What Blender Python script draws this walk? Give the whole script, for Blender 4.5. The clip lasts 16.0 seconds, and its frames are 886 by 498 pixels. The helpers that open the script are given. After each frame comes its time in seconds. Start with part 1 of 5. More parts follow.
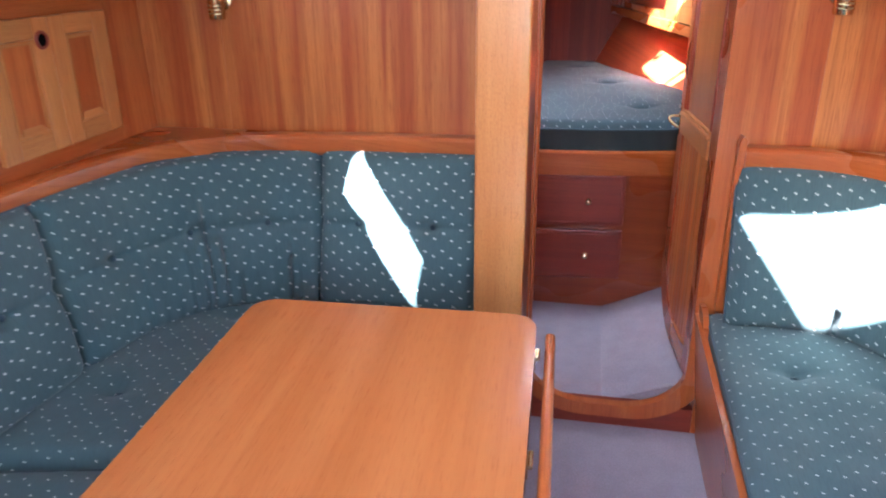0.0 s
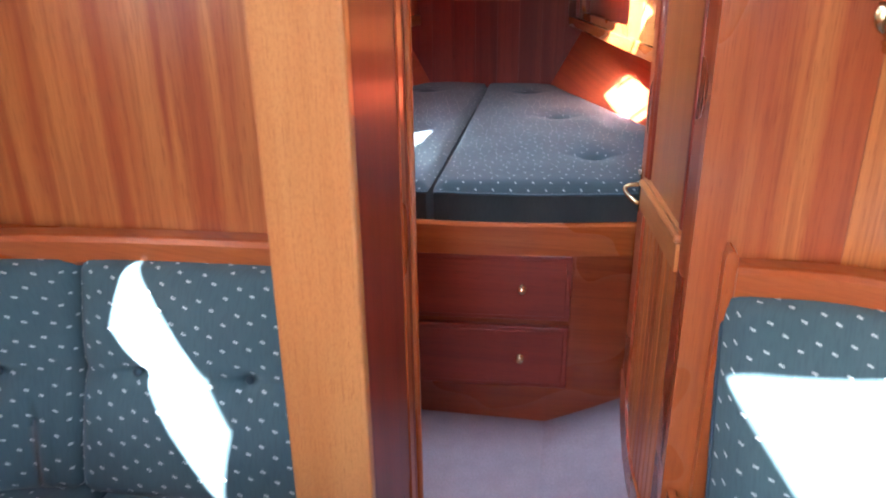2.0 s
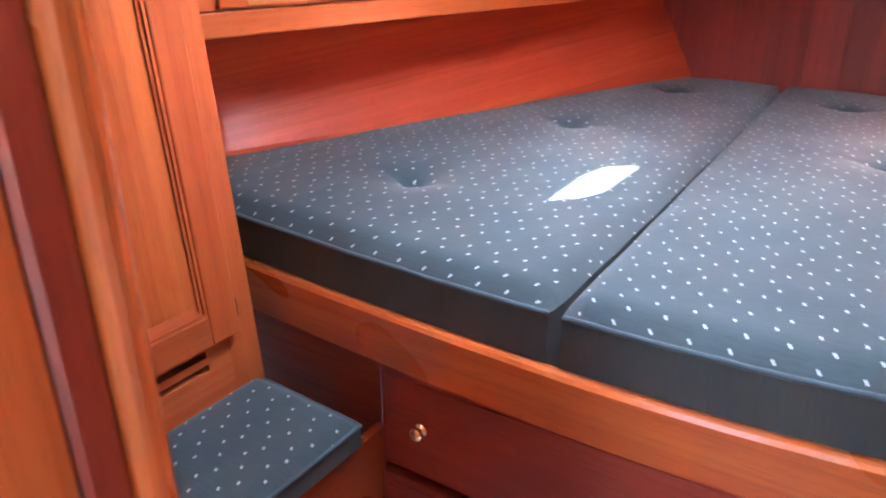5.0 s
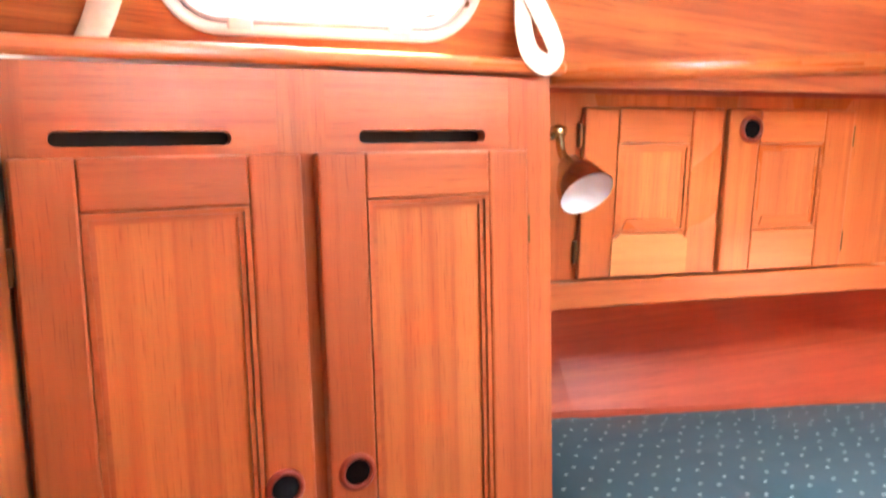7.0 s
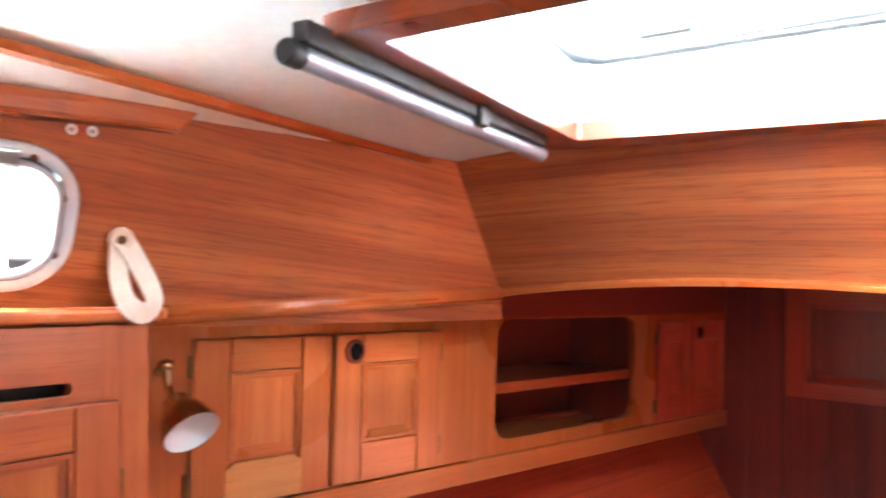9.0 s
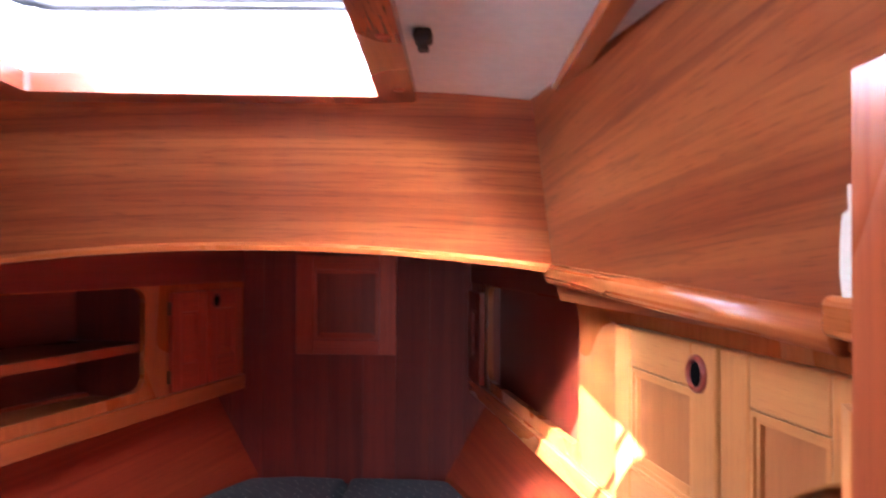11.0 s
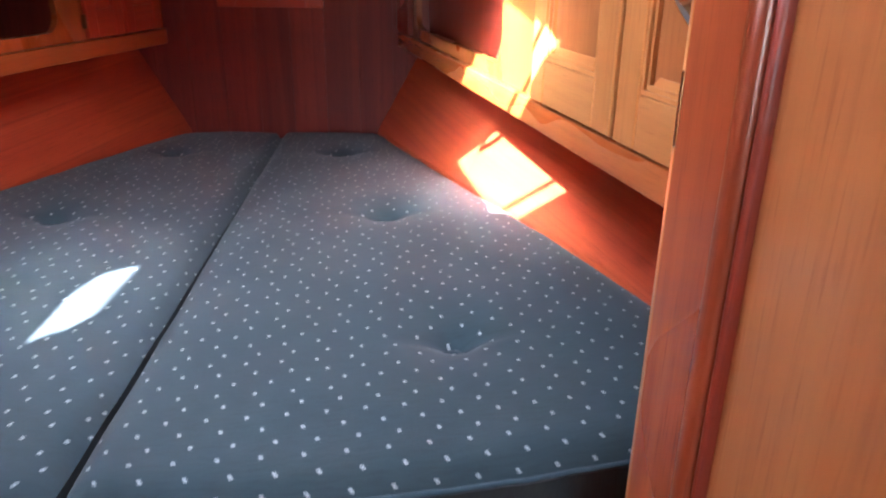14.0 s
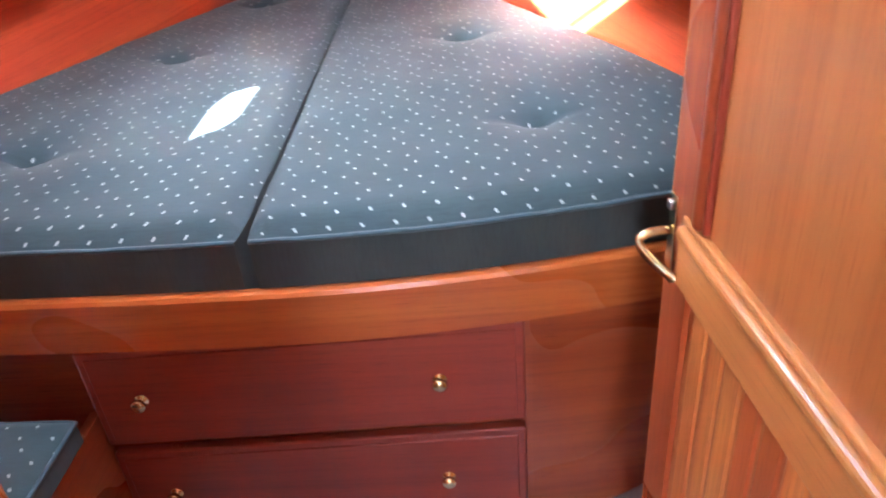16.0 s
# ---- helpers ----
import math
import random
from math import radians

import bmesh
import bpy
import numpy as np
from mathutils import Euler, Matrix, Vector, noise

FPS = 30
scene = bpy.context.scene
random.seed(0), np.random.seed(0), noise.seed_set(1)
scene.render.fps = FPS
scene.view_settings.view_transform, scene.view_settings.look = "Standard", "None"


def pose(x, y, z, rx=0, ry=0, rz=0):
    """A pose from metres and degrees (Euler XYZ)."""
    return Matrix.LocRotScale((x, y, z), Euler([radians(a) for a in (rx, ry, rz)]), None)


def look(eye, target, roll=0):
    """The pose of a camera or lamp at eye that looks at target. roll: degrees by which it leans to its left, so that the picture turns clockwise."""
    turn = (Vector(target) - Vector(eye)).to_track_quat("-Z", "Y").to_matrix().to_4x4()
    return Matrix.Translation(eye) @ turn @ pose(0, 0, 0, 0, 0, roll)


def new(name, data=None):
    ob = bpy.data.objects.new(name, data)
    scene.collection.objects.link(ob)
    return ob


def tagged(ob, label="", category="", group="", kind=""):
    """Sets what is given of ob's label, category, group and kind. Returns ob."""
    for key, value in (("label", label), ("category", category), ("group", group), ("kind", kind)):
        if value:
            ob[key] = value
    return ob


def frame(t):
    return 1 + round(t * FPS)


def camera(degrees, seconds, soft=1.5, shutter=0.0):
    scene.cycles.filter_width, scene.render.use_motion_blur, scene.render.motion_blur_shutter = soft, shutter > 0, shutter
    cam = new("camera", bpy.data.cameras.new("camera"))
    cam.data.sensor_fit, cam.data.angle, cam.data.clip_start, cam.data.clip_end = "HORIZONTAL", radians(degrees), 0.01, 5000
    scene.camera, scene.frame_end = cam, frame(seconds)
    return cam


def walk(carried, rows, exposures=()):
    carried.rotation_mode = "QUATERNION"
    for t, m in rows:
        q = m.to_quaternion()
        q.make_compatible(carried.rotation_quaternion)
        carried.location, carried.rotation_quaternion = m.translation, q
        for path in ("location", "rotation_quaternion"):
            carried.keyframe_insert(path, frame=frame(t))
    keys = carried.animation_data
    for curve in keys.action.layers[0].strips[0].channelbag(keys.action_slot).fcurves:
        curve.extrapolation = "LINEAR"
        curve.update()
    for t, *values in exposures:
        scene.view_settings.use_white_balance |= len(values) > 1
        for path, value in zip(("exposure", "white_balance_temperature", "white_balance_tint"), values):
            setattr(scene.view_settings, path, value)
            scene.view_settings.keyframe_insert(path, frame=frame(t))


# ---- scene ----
cam = camera(62.8, 16.0, soft=2.0, shutter=0.4)
PATH = [
    (0, (0.267, -0.017, 1.522), (-0.097, 1.801, 0.772), -0.5),
    (0.5, (0.315, 0.168, 1.503), (-0.006, 1.976, 0.709), -0.9),
    (1, (0.338, 0.439, 1.506), (0.076, 2.262, 0.726), 0.6),
    (1.5, (0.373, 0.679, 1.513), (0.105, 2.515, 0.766), -0.5),
    (2, (0.432, 0.943, 1.513), (0.098, 2.768, 0.767), -0.7),
    (2.5, (0.464, 1.177, 1.508), (0.075, 2.965, 0.702), -1.4),
    (3, (0.43, 1.43, 1.49), (0.008, 3.198, 0.657), 0.2),
    (3.2, (0.419, 1.531, 1.487), (-0.047, 3.285, 0.645), -0.6),
    (5.3, (0.398, 2.247, 1.359), (-0.722, 3.685, 0.536), 1.9),
    (5.5, (0.342, 2.295, 1.379), (-0.839, 3.657, 0.514), 3.0),
    (6, (0.227, 2.345, 1.418), (-1.17, 3.52, 0.602), 2.9),
    (6.5, (0.204, 2.379, 1.485), (-1.422, 3.344, 0.833), 0.2),
    (7, (0.196, 2.375, 1.525), (-1.544, 3.286, 1.144), 0.7),
    (7.5, (0.216, 2.377, 1.571), (-1.499, 3.393, 1.411), 1.8),
    (8, (0.225, 2.386, 1.613), (-1.373, 3.588, 1.575), 2.8),
    (8.5, (0.248, 2.397, 1.635), (-1.205, 3.771, 1.669), 2.1),
    (9, (0.288, 2.415, 1.654), (-0.91, 4.015, 1.727), 1.7),
    (9.5, (0.339, 2.428, 1.666), (-0.584, 4.199, 1.773), 1.5),
    (10, (0.377, 2.438, 1.675), (-0.26, 4.329, 1.818), 1.2),
    (10.2, (0.388, 2.442, 1.672), (-0.128, 4.369, 1.811), 1.1),
    (12.3, (0.443, 2.449, 1.553), (0.715, 4.404, 1.237), 0.6),
    (12.5, (0.439, 2.45, 1.543), (0.734, 4.393, 1.168), 0.9),
    (13, (0.433, 2.456, 1.51), (0.716, 4.365, 0.987), 0.5),
    (13.5, (0.434, 2.436, 1.477), (0.628, 4.319, 0.833), 0.9),
    (14, (0.441, 2.367, 1.46), (0.516, 4.222, 0.716), 0.9),
    (14.5, (0.447, 2.276, 1.446), (0.384, 4.099, 0.625), 1.4),
    (15, (0.45, 2.193, 1.441), (0.281, 3.976, 0.551), 0.7),
    (15.5, (0.434, 2.129, 1.416), (0.178, 3.855, 0.439), -1.5),
    (16, (0.387, 2.07, 1.399), (0.282, 3.782, 0.37), -4.9),
]
walk(cam, [(t, look(eye, target, roll)) for t, eye, target, roll in PATH], [(0, 4.88, 5850, 13), (1.5, 4.93, 5850, 15), (2.5, 4.7, 5900, 18), (3.2, 5.02, 5950, 20), (5.5, 5.95, 6150, 20), (6.5, 6.3, 5950, -7), (7.5, 5.65, 5900, -3), (8.5, 5.0, 5900, -5), (9, 5.0, 5850, 0), (10, 4.5, 5700, 18), (12.5, 4.5, 5750, 22), (13, 4.6, 5850, 20), (14, 4.62, 6000, 18), (15, 5.22, 6100, 16), (16, 5.6, 6200, 13)])

# ---------- light ----------
SUN = Vector((0.71, 1.04, -1.0)).normalized()
world = bpy.data.worlds.new("world")
scene.world = world
world.use_nodes = True
wn, wl = world.node_tree.nodes, world.node_tree.links
sky = wn.new("ShaderNodeTexSky")
sky.sky_type = 'NISHITA'
sky.sun_disc = False
sky.sun_elevation = math.asin(-SUN.z)
sky.sun_rotation = math.atan2(-SUN.x, -SUN.y)
wn["Background"].inputs[1].default_value = 0.085
wl.new(sky.outputs[0], wn["Background"].inputs[0])
sun = new("sun", bpy.data.lights.new("sun", 'SUN'))
sun.data.energy, sun.data.angle, sun.data.color = 3.8, radians(0.53), (1.0, 0.98, 0.95)
sun.matrix_world = look((0, 0, 8), Vector((0, 0, 8)) + SUN)


def sky_lamp(name, at, to, w, h, watts, spread=180, color=(0.86, 0.93, 1.0)):
    """Sky light that comes in through an opening."""
    la = bpy.data.lights.new(name, 'AREA')
    la.shape, la.size, la.size_y, la.energy, la.color = 'RECTANGLE', w, h, watts, color
    la.spread = radians(spread)
    ob = new(name, la)
    ob.matrix_world = look(at, to)
    return ob


sky_lamp("skylight_fore_hatch", (0.02, 3.20, 2.06), (0.32, 4.05, 0.8), 0.50, 0.46, 0.46, 140)
sky_lamp("skylight_port_window", (-0.84, 2.69, 1.705), (0.0, 2.60, 2.12), 0.34, 0.14, 0.46, 120)
sky_lamp("skylight_starboard_window", (0.85, 2.69, 1.705), (0.0, 2.62, 1.50), 0.34, 0.14, 0.26, 110)
sky_lamp("skylight_saloon_hatch", (0.15, 0.91, 2.06), (0.15, 0.96, 0.0), 0.60, 0.5, 0.58)
sky_lamp("skylight_companionway", (0.2, -1.28, 1.5), (0.2, 1.0, 0.6), 0.66, 1.0, 0.58)
sky_lamp("skylight_saloon_window", (-1.12, 1.24, 1.64), (0.4, 1.4, 0.6), 0.42, 0.16, 0.16)
sky_lamp("skylight_saloon_window_stbd", (1.12, 1.01, 1.64), (-0.4, 1.3, 0.6), 0.42, 0.16, 0.30)


# ---------- materials ----------
def nodes_of(name):
    m = bpy.data.materials.new(name)
    m.use_nodes = True
    t = m.node_tree
    return m, t.nodes, t.links, t.nodes["Principled BSDF"]


def mathn(n, l, op, a, b=None, c=None):
    q = n.new("ShaderNodeMath")
    q.operation = op
    for i, v in enumerate((a, b, c)):
        if v is None:
            continue
        if isinstance(v, (int, float)):
            q.inputs[i].default_value = v
        else:
            l.new(v, q.inputs[i])
    return q.outputs[0]


def mixc(n, l, f, a, b):
    q = n.new("ShaderNodeMix")
    q.data_type = 'RGBA'
    for s, v in ((q.inputs[0], f), (q.inputs[6], a), (q.inputs[7], b)):
        if isinstance(v, (int, float)):
            s.default_value = v
        elif isinstance(v, tuple):
            s.default_value = (*v, 1)
        else:
            l.new(v, s)
    return q.outputs[2]


def ramp(n, l, f, lo, hi):
    q = n.new("ShaderNodeMapRange")
    q.interpolation_type = 'SMOOTHSTEP'
    q.inputs[1].default_value, q.inputs[2].default_value = lo, hi
    l.new(f, q.inputs[0])
    return q.outputs[0]


def noise_tex(n, l, vec, scale, detail=3.0, rough=0.55, dist=0.0):
    q = n.new("ShaderNodeTexNoise")
    q.inputs["Scale"].default_value, q.inputs["Detail"].default_value = scale, detail
    q.inputs["Roughness"].default_value, q.inputs["Distortion"].default_value = rough, dist
    l.new(vec, q.inputs["Vector"])
    return q.outputs[0]


def scaled(n, l, vec, s):
    q = n.new("ShaderNodeVectorMath")
    q.operation = 'MULTIPLY'
    l.new(vec, q.inputs[0])
    q.inputs[1].default_value = s
    return q.outputs[0]


def wood(name, dark, mid, light, gloss=0.28, bands=1.0, figure=9.0, coat=0.3, warp=0.25, spread=0.20, ray=0.0, lines=0.0):
    """Varnished wood: U of the map runs along the grain, in metres."""
    m, n, l, b = nodes_of(name)
    uv = n.new("ShaderNodeUVMap").outputs[0]
    info = n.new("ShaderNodeObjectInfo")
    off = n.new("ShaderNodeVectorMath")
    off.operation = 'ADD'
    comb = n.new("ShaderNodeCombineXYZ")
    r = mathn(n, l, 'MULTIPLY', info.outputs["Random"], 17.0)
    l.new(r, comb.inputs[0]), l.new(r, comb.inputs[1])
    l.new(uv, off.inputs[0]), l.new(comb.outputs[0], off.inputs[1])
    p = off.outputs[0]
    broad = noise_tex(n, l, scaled(n, l, p, (0.35, figure, 1)), 1.6, 3, 0.5, warp)
    streak = noise_tex(n, l, scaled(n, l, p, (0.8, 46.0, 1)), 1.5, 4, 0.65, warp * 0.6)
    pores = noise_tex(n, l, scaled(n, l, p, (16.0, 330.0, 1)), 1.0, 2, 0.6)
    cloud = noise_tex(n, l, scaled(n, l, p, (1.4, 2.2, 1)), 1.0, 2)
    c = mixc(n, l, ramp(n, l, broad, 0.5 - spread, 0.5 + spread), mid, light)
    k = mathn(n, l, 'MULTIPLY', ramp(n, l, streak, 0.40, 0.80), 0.58 * bands)
    c = mixc(n, l, k, c, dark)
    c = mixc(n, l, mathn(n, l, 'MULTIPLY', ramp(n, l, pores, 0.54, 0.74), 0.62), c, dark)
    c = mixc(n, l, mathn(n, l, 'MULTIPLY', ramp(n, l, cloud, 0.35, 0.75), 0.22), c, mid)
    if lines:
        fine = noise_tex(n, l, scaled(n, l, p, (0.9, 30.0, 1)), 1.6, 2, 0.5, warp)
        near = ramp(n, l, mathn(n, l, 'ABSOLUTE', mathn(n, l, 'SUBTRACT', fine, 0.5)), 0.035, 0.004)
        c = mixc(n, l, mathn(n, l, 'MULTIPLY', near, lines), c, dark)
    if ray:
        flake = noise_tex(n, l, scaled(n, l, p, (110.0, 260.0, 1)), 1.0, 3, 0.6)
        c = mixc(n, l, mathn(n, l, 'MULTIPLY', ramp(n, l, flake, 0.44, 0.66), ray), c, dark)
    tone = n.new("ShaderNodeHueSaturation")
    l.new(mathn(n, l, 'MULTIPLY_ADD', info.outputs["Random"], 0.22, 0.89), tone.inputs["Value"])
    l.new(c, tone.inputs["Color"])
    l.new(tone.outputs[0], b.inputs["Base Color"])
    l.new(mathn(n, l, 'MULTIPLY_ADD', cloud, 0.16, gloss - 0.08), b.inputs["Roughness"])
    b.inputs["Coat Weight"].default_value, b.inputs["Coat Roughness"].default_value = coat, 0.16
    bump = n.new("ShaderNodeBump")
    bump.inputs["Strength"].default_value, bump.inputs["Distance"].default_value = 0.07, 0.0006
    l.new(mathn(n, l, 'ADD', pores, streak), bump.inputs["Height"])
    l.new(bump.outputs[0], b.inputs["Normal"])
    return m


def cloth(name, base, warm, fleck=None, dx=0.054, dy=0.028, size=(0.0032, 0.0044), slip=0.0012, sheen=0.15):
    """Woven velour; fleck: colour of the small oblong figures in staggered rows."""
    m, n, l, b = nodes_of(name)
    uv = n.new("ShaderNodeUVMap").outputs[0]
    big = noise_tex(n, l, scaled(n, l, uv, (5, 5, 1)), 1.0, 3)
    pile = noise_tex(n, l, scaled(n, l, uv, (260, 260, 1)), 1.0, 2)
    slub = noise_tex(n, l, scaled(n, l, uv, (30, 190, 1)), 1.0, 2)
    c = mixc(n, l, ramp(n, l, big, 0.3, 0.7), base, warm)
    c = mixc(n, l, mathn(n, l, 'MULTIPLY', ramp(n, l, slub, 0.4, 0.75), 0.28), c, tuple(v * 0.55 for v in base))
    if fleck:
        sep = n.new("ShaderNodeSeparateXYZ")
        l.new(uv, sep.inputs[0])
        row = mathn(n, l, 'DIVIDE', sep.outputs[1], dy)
        ri = mathn(n, l, 'FLOOR', row)
        odd = mathn(n, l, 'MULTIPLY', mathn(n, l, 'MODULO', mathn(n, l, 'ABSOLUTE', ri), 2.0), 0.5)
        wob = mathn(n, l, 'MULTIPLY', mathn(n, l, 'SINE', mathn(n, l, 'MULTIPLY', ri, 2.4)), 0.12)
        col = mathn(n, l, 'ADD', mathn(n, l, 'ADD', mathn(n, l, 'DIVIDE', sep.outputs[0], dx), odd), wob)
        gy = mathn(n, l, 'MULTIPLY', mathn(n, l, 'SUBTRACT', mathn(n, l, 'FRACT', row), 0.5), dy)
        gx = mathn(n, l, 'MULTIPLY', mathn(n, l, 'SUBTRACT', mathn(n, l, 'FRACT', col), 0.5), dx)
        gx = mathn(n, l, 'MULTIPLY_ADD', mathn(n, l, 'SIGN', gy), slip, gx)
        fx, fy = mathn(n, l, 'ABSOLUTE', gx), mathn(n, l, 'ABSOLUTE', gy)
        out = mathn(n, l, 'MULTIPLY', mathn(n, l, 'LESS_THAN', fx, size[0]), mathn(n, l, 'LESS_THAN', fy, size[1]))
        fy2 = mathn(n, l, 'ABSOLUTE', mathn(n, l, 'SUBTRACT', fy, size[1] * 0.5))
        hole = mathn(n, l, 'MULTIPLY', mathn(n, l, 'LESS_THAN', fx, size[0] * 0.34), mathn(n, l, 'LESS_THAN', fy2, size[1] * 0.24))
        mask = mathn(n, l, 'SUBTRACT', out, mathn(n, l, 'MULTIPLY', hole, 0.8))
        c = mixc(n, l, mathn(n, l, 'MULTIPLY', mask, 0.9), c, fleck)
    l.new(c, b.inputs["Base Color"])
    b.inputs["Roughness"].default_value = 0.9
    b.inputs["Sheen Weight"].default_value, b.inputs["Sheen Roughness"].default_value = sheen, 0.5
    bump = n.new("ShaderNodeBump")
    bump.inputs["Strength"].default_value, bump.inputs["Distance"].default_value = 0.25, 0.001
    l.new(mathn(n, l, 'ADD', mathn(n, l, 'ADD', pile, slub), mathn(n, l, 'MULTIPLY', big, 6.0)), bump.inputs["Height"])
    l.new(bump.outputs[0], b.inputs["Normal"])
    return m


def plain(name, col, rough=0.5, metal=0.0, grain=0.1, scale=30.0, coat=0.0):
    m, n, l, b = nodes_of(name)
    tc = n.new("ShaderNodeTexCoord").outputs["Object"]
    f = noise_tex(n, l, tc, scale, 4)
    g = noise_tex(n, l, tc, scale * 0.08, 2)
    c = mixc(n, l, mathn(n, l, 'MULTIPLY', ramp(n, l, f, 0.3, 0.7), grain), col, tuple(v * 0.5 for v in col))
    c = mixc(n, l, mathn(n, l, 'MULTIPLY', ramp(n, l, g, 0.35, 0.7), grain), c, tuple(v * 0.7 for v in col))
    l.new(c, b.inputs["Base Color"])
    l.new(mathn(n, l, 'MULTIPLY_ADD', f, 0.14, rough - 0.07), b.inputs["Roughness"])
    b.inputs["Metallic"].default_value = metal
    b.inputs["Coat Weight"].default_value = coat
    bump = n.new("ShaderNodeBump")
    bump.inputs["Strength"].default_value, bump.inputs["Distance"].default_value = 0.1, 0.0006
    l.new(f, bump.inputs["Height"])
    l.new(bump.outputs[0], b.inputs["Normal"])
    return m


def clear(name, tint=(0.95, 0.97, 0.97)):
    m, n, l, b = nodes_of(name)
    b.inputs["Base Color"].default_value = (*tint, 1)
    b.inputs["Transmission Weight"].default_value, b.inputs["Roughness"].default_value, b.inputs["IOR"].default_value = 1.0, 0.02, 1.1
    return m


WOOD = wood("mahogany_varnished", (0.24, 0.042, 0.010), (0.41, 0.095, 0.021), (0.48, 0.134, 0.033))
PANEL = wood("mahogany_panel", (0.25, 0.042, 0.010), (0.42, 0.095, 0.022), (0.54, 0.165, 0.040), 0.40, 0.95, 12.0, 0.12)
BULK = wood("mahogany_veneer_upright", (0.22, 0.036, 0.010), (0.40, 0.088, 0.022), (0.60, 0.215, 0.055), 0.34, 0.8, 7.0, 0.2, 0.45, 0.13, 0.0, 0.24)
MAHO = wood("mahogany_deep", (0.16, 0.022, 0.009), (0.29, 0.050, 0.016), (0.36, 0.078, 0.023))
DOORPAN = wood("mahogany_door_panel", (0.27, 0.070, 0.018), (0.38, 0.122, 0.034), (0.44, 0.160, 0.048), 0.34, 0.8, 6.0, 0.25)
WARD = wood("mahogany_wardrobe", (0.21, 0.034, 0.010), (0.36, 0.078, 0.020), (0.43, 0.112, 0.030), 0.40, 0.9, 9.0, 0.10)
TEAK = wood("teak_light", (0.34, 0.105, 0.028), (0.50, 0.185, 0.050), (0.58, 0.245, 0.075), 0.34, 0.7, 7.0)
POST = wood("teak_post_face", (0.36, 0.110, 0.028), (0.56, 0.210, 0.058), (0.66, 0.290, 0.090), 0.32, 0.35, 6.0, 0.3, 0.25, 0.15, 0.30)
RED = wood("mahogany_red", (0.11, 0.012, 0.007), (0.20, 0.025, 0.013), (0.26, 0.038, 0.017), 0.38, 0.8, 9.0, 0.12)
TABLE = wood("mahogany_tabletop", (0.30, 0.080, 0.022), (0.41, 0.130, 0.036), (0.47, 0.165, 0.050), 0.22, 0.5, 5.0)
HULLWOOD = wood("mahogany_hull_lining", (0.22, 0.024, 0.011), (0.42, 0.056, 0.022), (0.52, 0.090, 0.030), 0.38, 1.1, 8.0, 0.10, 0.5)
FLAME = wood("mahogany_flame_figure", (0.13, 0.020, 0.007), (0.33, 0.074, 0.020), (0.47, 0.130, 0.034), 0.40, 1.1, 8.0, 0.12, 1.0, 0.14, 0.0, 0.34)
# Forepeak shade and a reddish haze are put into this mahogany's colour.
DARK = wood("mahogany_shaded_matt", (0.09, 0.009, 0.007), (0.18, 0.020, 0.013), (0.24, 0.030, 0.016), 0.62, 1.0, 9.0, 0.0)
FLECK = cloth("upholstery_berth", (0.022, 0.046, 0.057), (0.028, 0.054, 0.064), (0.42, 0.47, 0.47), size=(0.0024, 0.0035), slip=0.0007)
TEAL = cloth("upholstery_saloon", (0.054, 0.104, 0.114), (0.068, 0.122, 0.131), (0.68, 0.74, 0.72), size=(0.0023, 0.0050), slip=0.0011)
SEAT = cloth("upholstery_saloon_seat", (0.052, 0.099, 0.109), (0.065, 0.116, 0.125), (0.60, 0.66, 0.64), size=(0.0020, 0.0036), slip=0.0008)
SLATE = cloth("upholstery_side", (0.030, 0.043, 0.046), (0.040, 0.052, 0.053), sheen=0.05)
PIPING = cloth("upholstery_piping", (0.030, 0.062, 0.080), (0.036, 0.070, 0.088))
CARPET = plain("carpet_grey", (0.36, 0.32, 0.37), 0.95, 0, 0.35, 160)
CREAM = plain("headliner_cream", (0.84, 0.82, 0.75), 0.75, 0, 0.12, 60)
BRASS = plain("brass_polished", (0.70, 0.56, 0.32), 0.20, 1.0, 0.15, 40)
BRONZE = plain("bronze_aged", (0.16, 0.095, 0.045), 0.4, 0.8, 0.3, 60)
STEEL = plain("steel_satin", (0.55, 0.55, 0.55), 0.3, 1.0, 0.12, 40)
ALU = plain("aluminium_anodised", (0.34, 0.32, 0.34), 0.40, 0.6, 0.1, 30)
WHITE = plain("enamel_white", (0.80, 0.80, 0.80), 0.35, 0, 0.04, 30)
PLASTIC = plain("port_frame_white", (0.62, 0.62, 0.64), 0.35, 0, 0.06, 30)
BLACK = plain("rubber_and_shade_black", (0.015, 0.013, 0.012), 0.55, 0, 0.2, 30)
LEATHER = plain("strap_white", (0.80, 0.74, 0.62), 0.6, 0, 0.2, 90)
HULL = plain("deck_paint_white", (0.70, 0.70, 0.68), 0.5, 0, 0.1, 8)
SASH = plain("sash_grey", (0.46, 0.45, 0.49), 0.4, 0, 0.08, 30)
GASKET = plain("gasket_grey", (0.016, 0.016, 0.020), 0.6, 0, 0.2, 30)
VOID = plain("hole_shade_black", (0.006, 0.005, 0.005), 0.95, 0, 0.1, 20)
VOID.node_tree.nodes["Principled BSDF"].inputs["Specular IOR Level"].default_value = 0.0
GLASS = clear("window_glass")


# ---------- building helpers ----------
AX = {'x': Vector((1, 0, 0)), 'y': Vector((0, 1, 0)), 'z': Vector((0, 0, 1))}


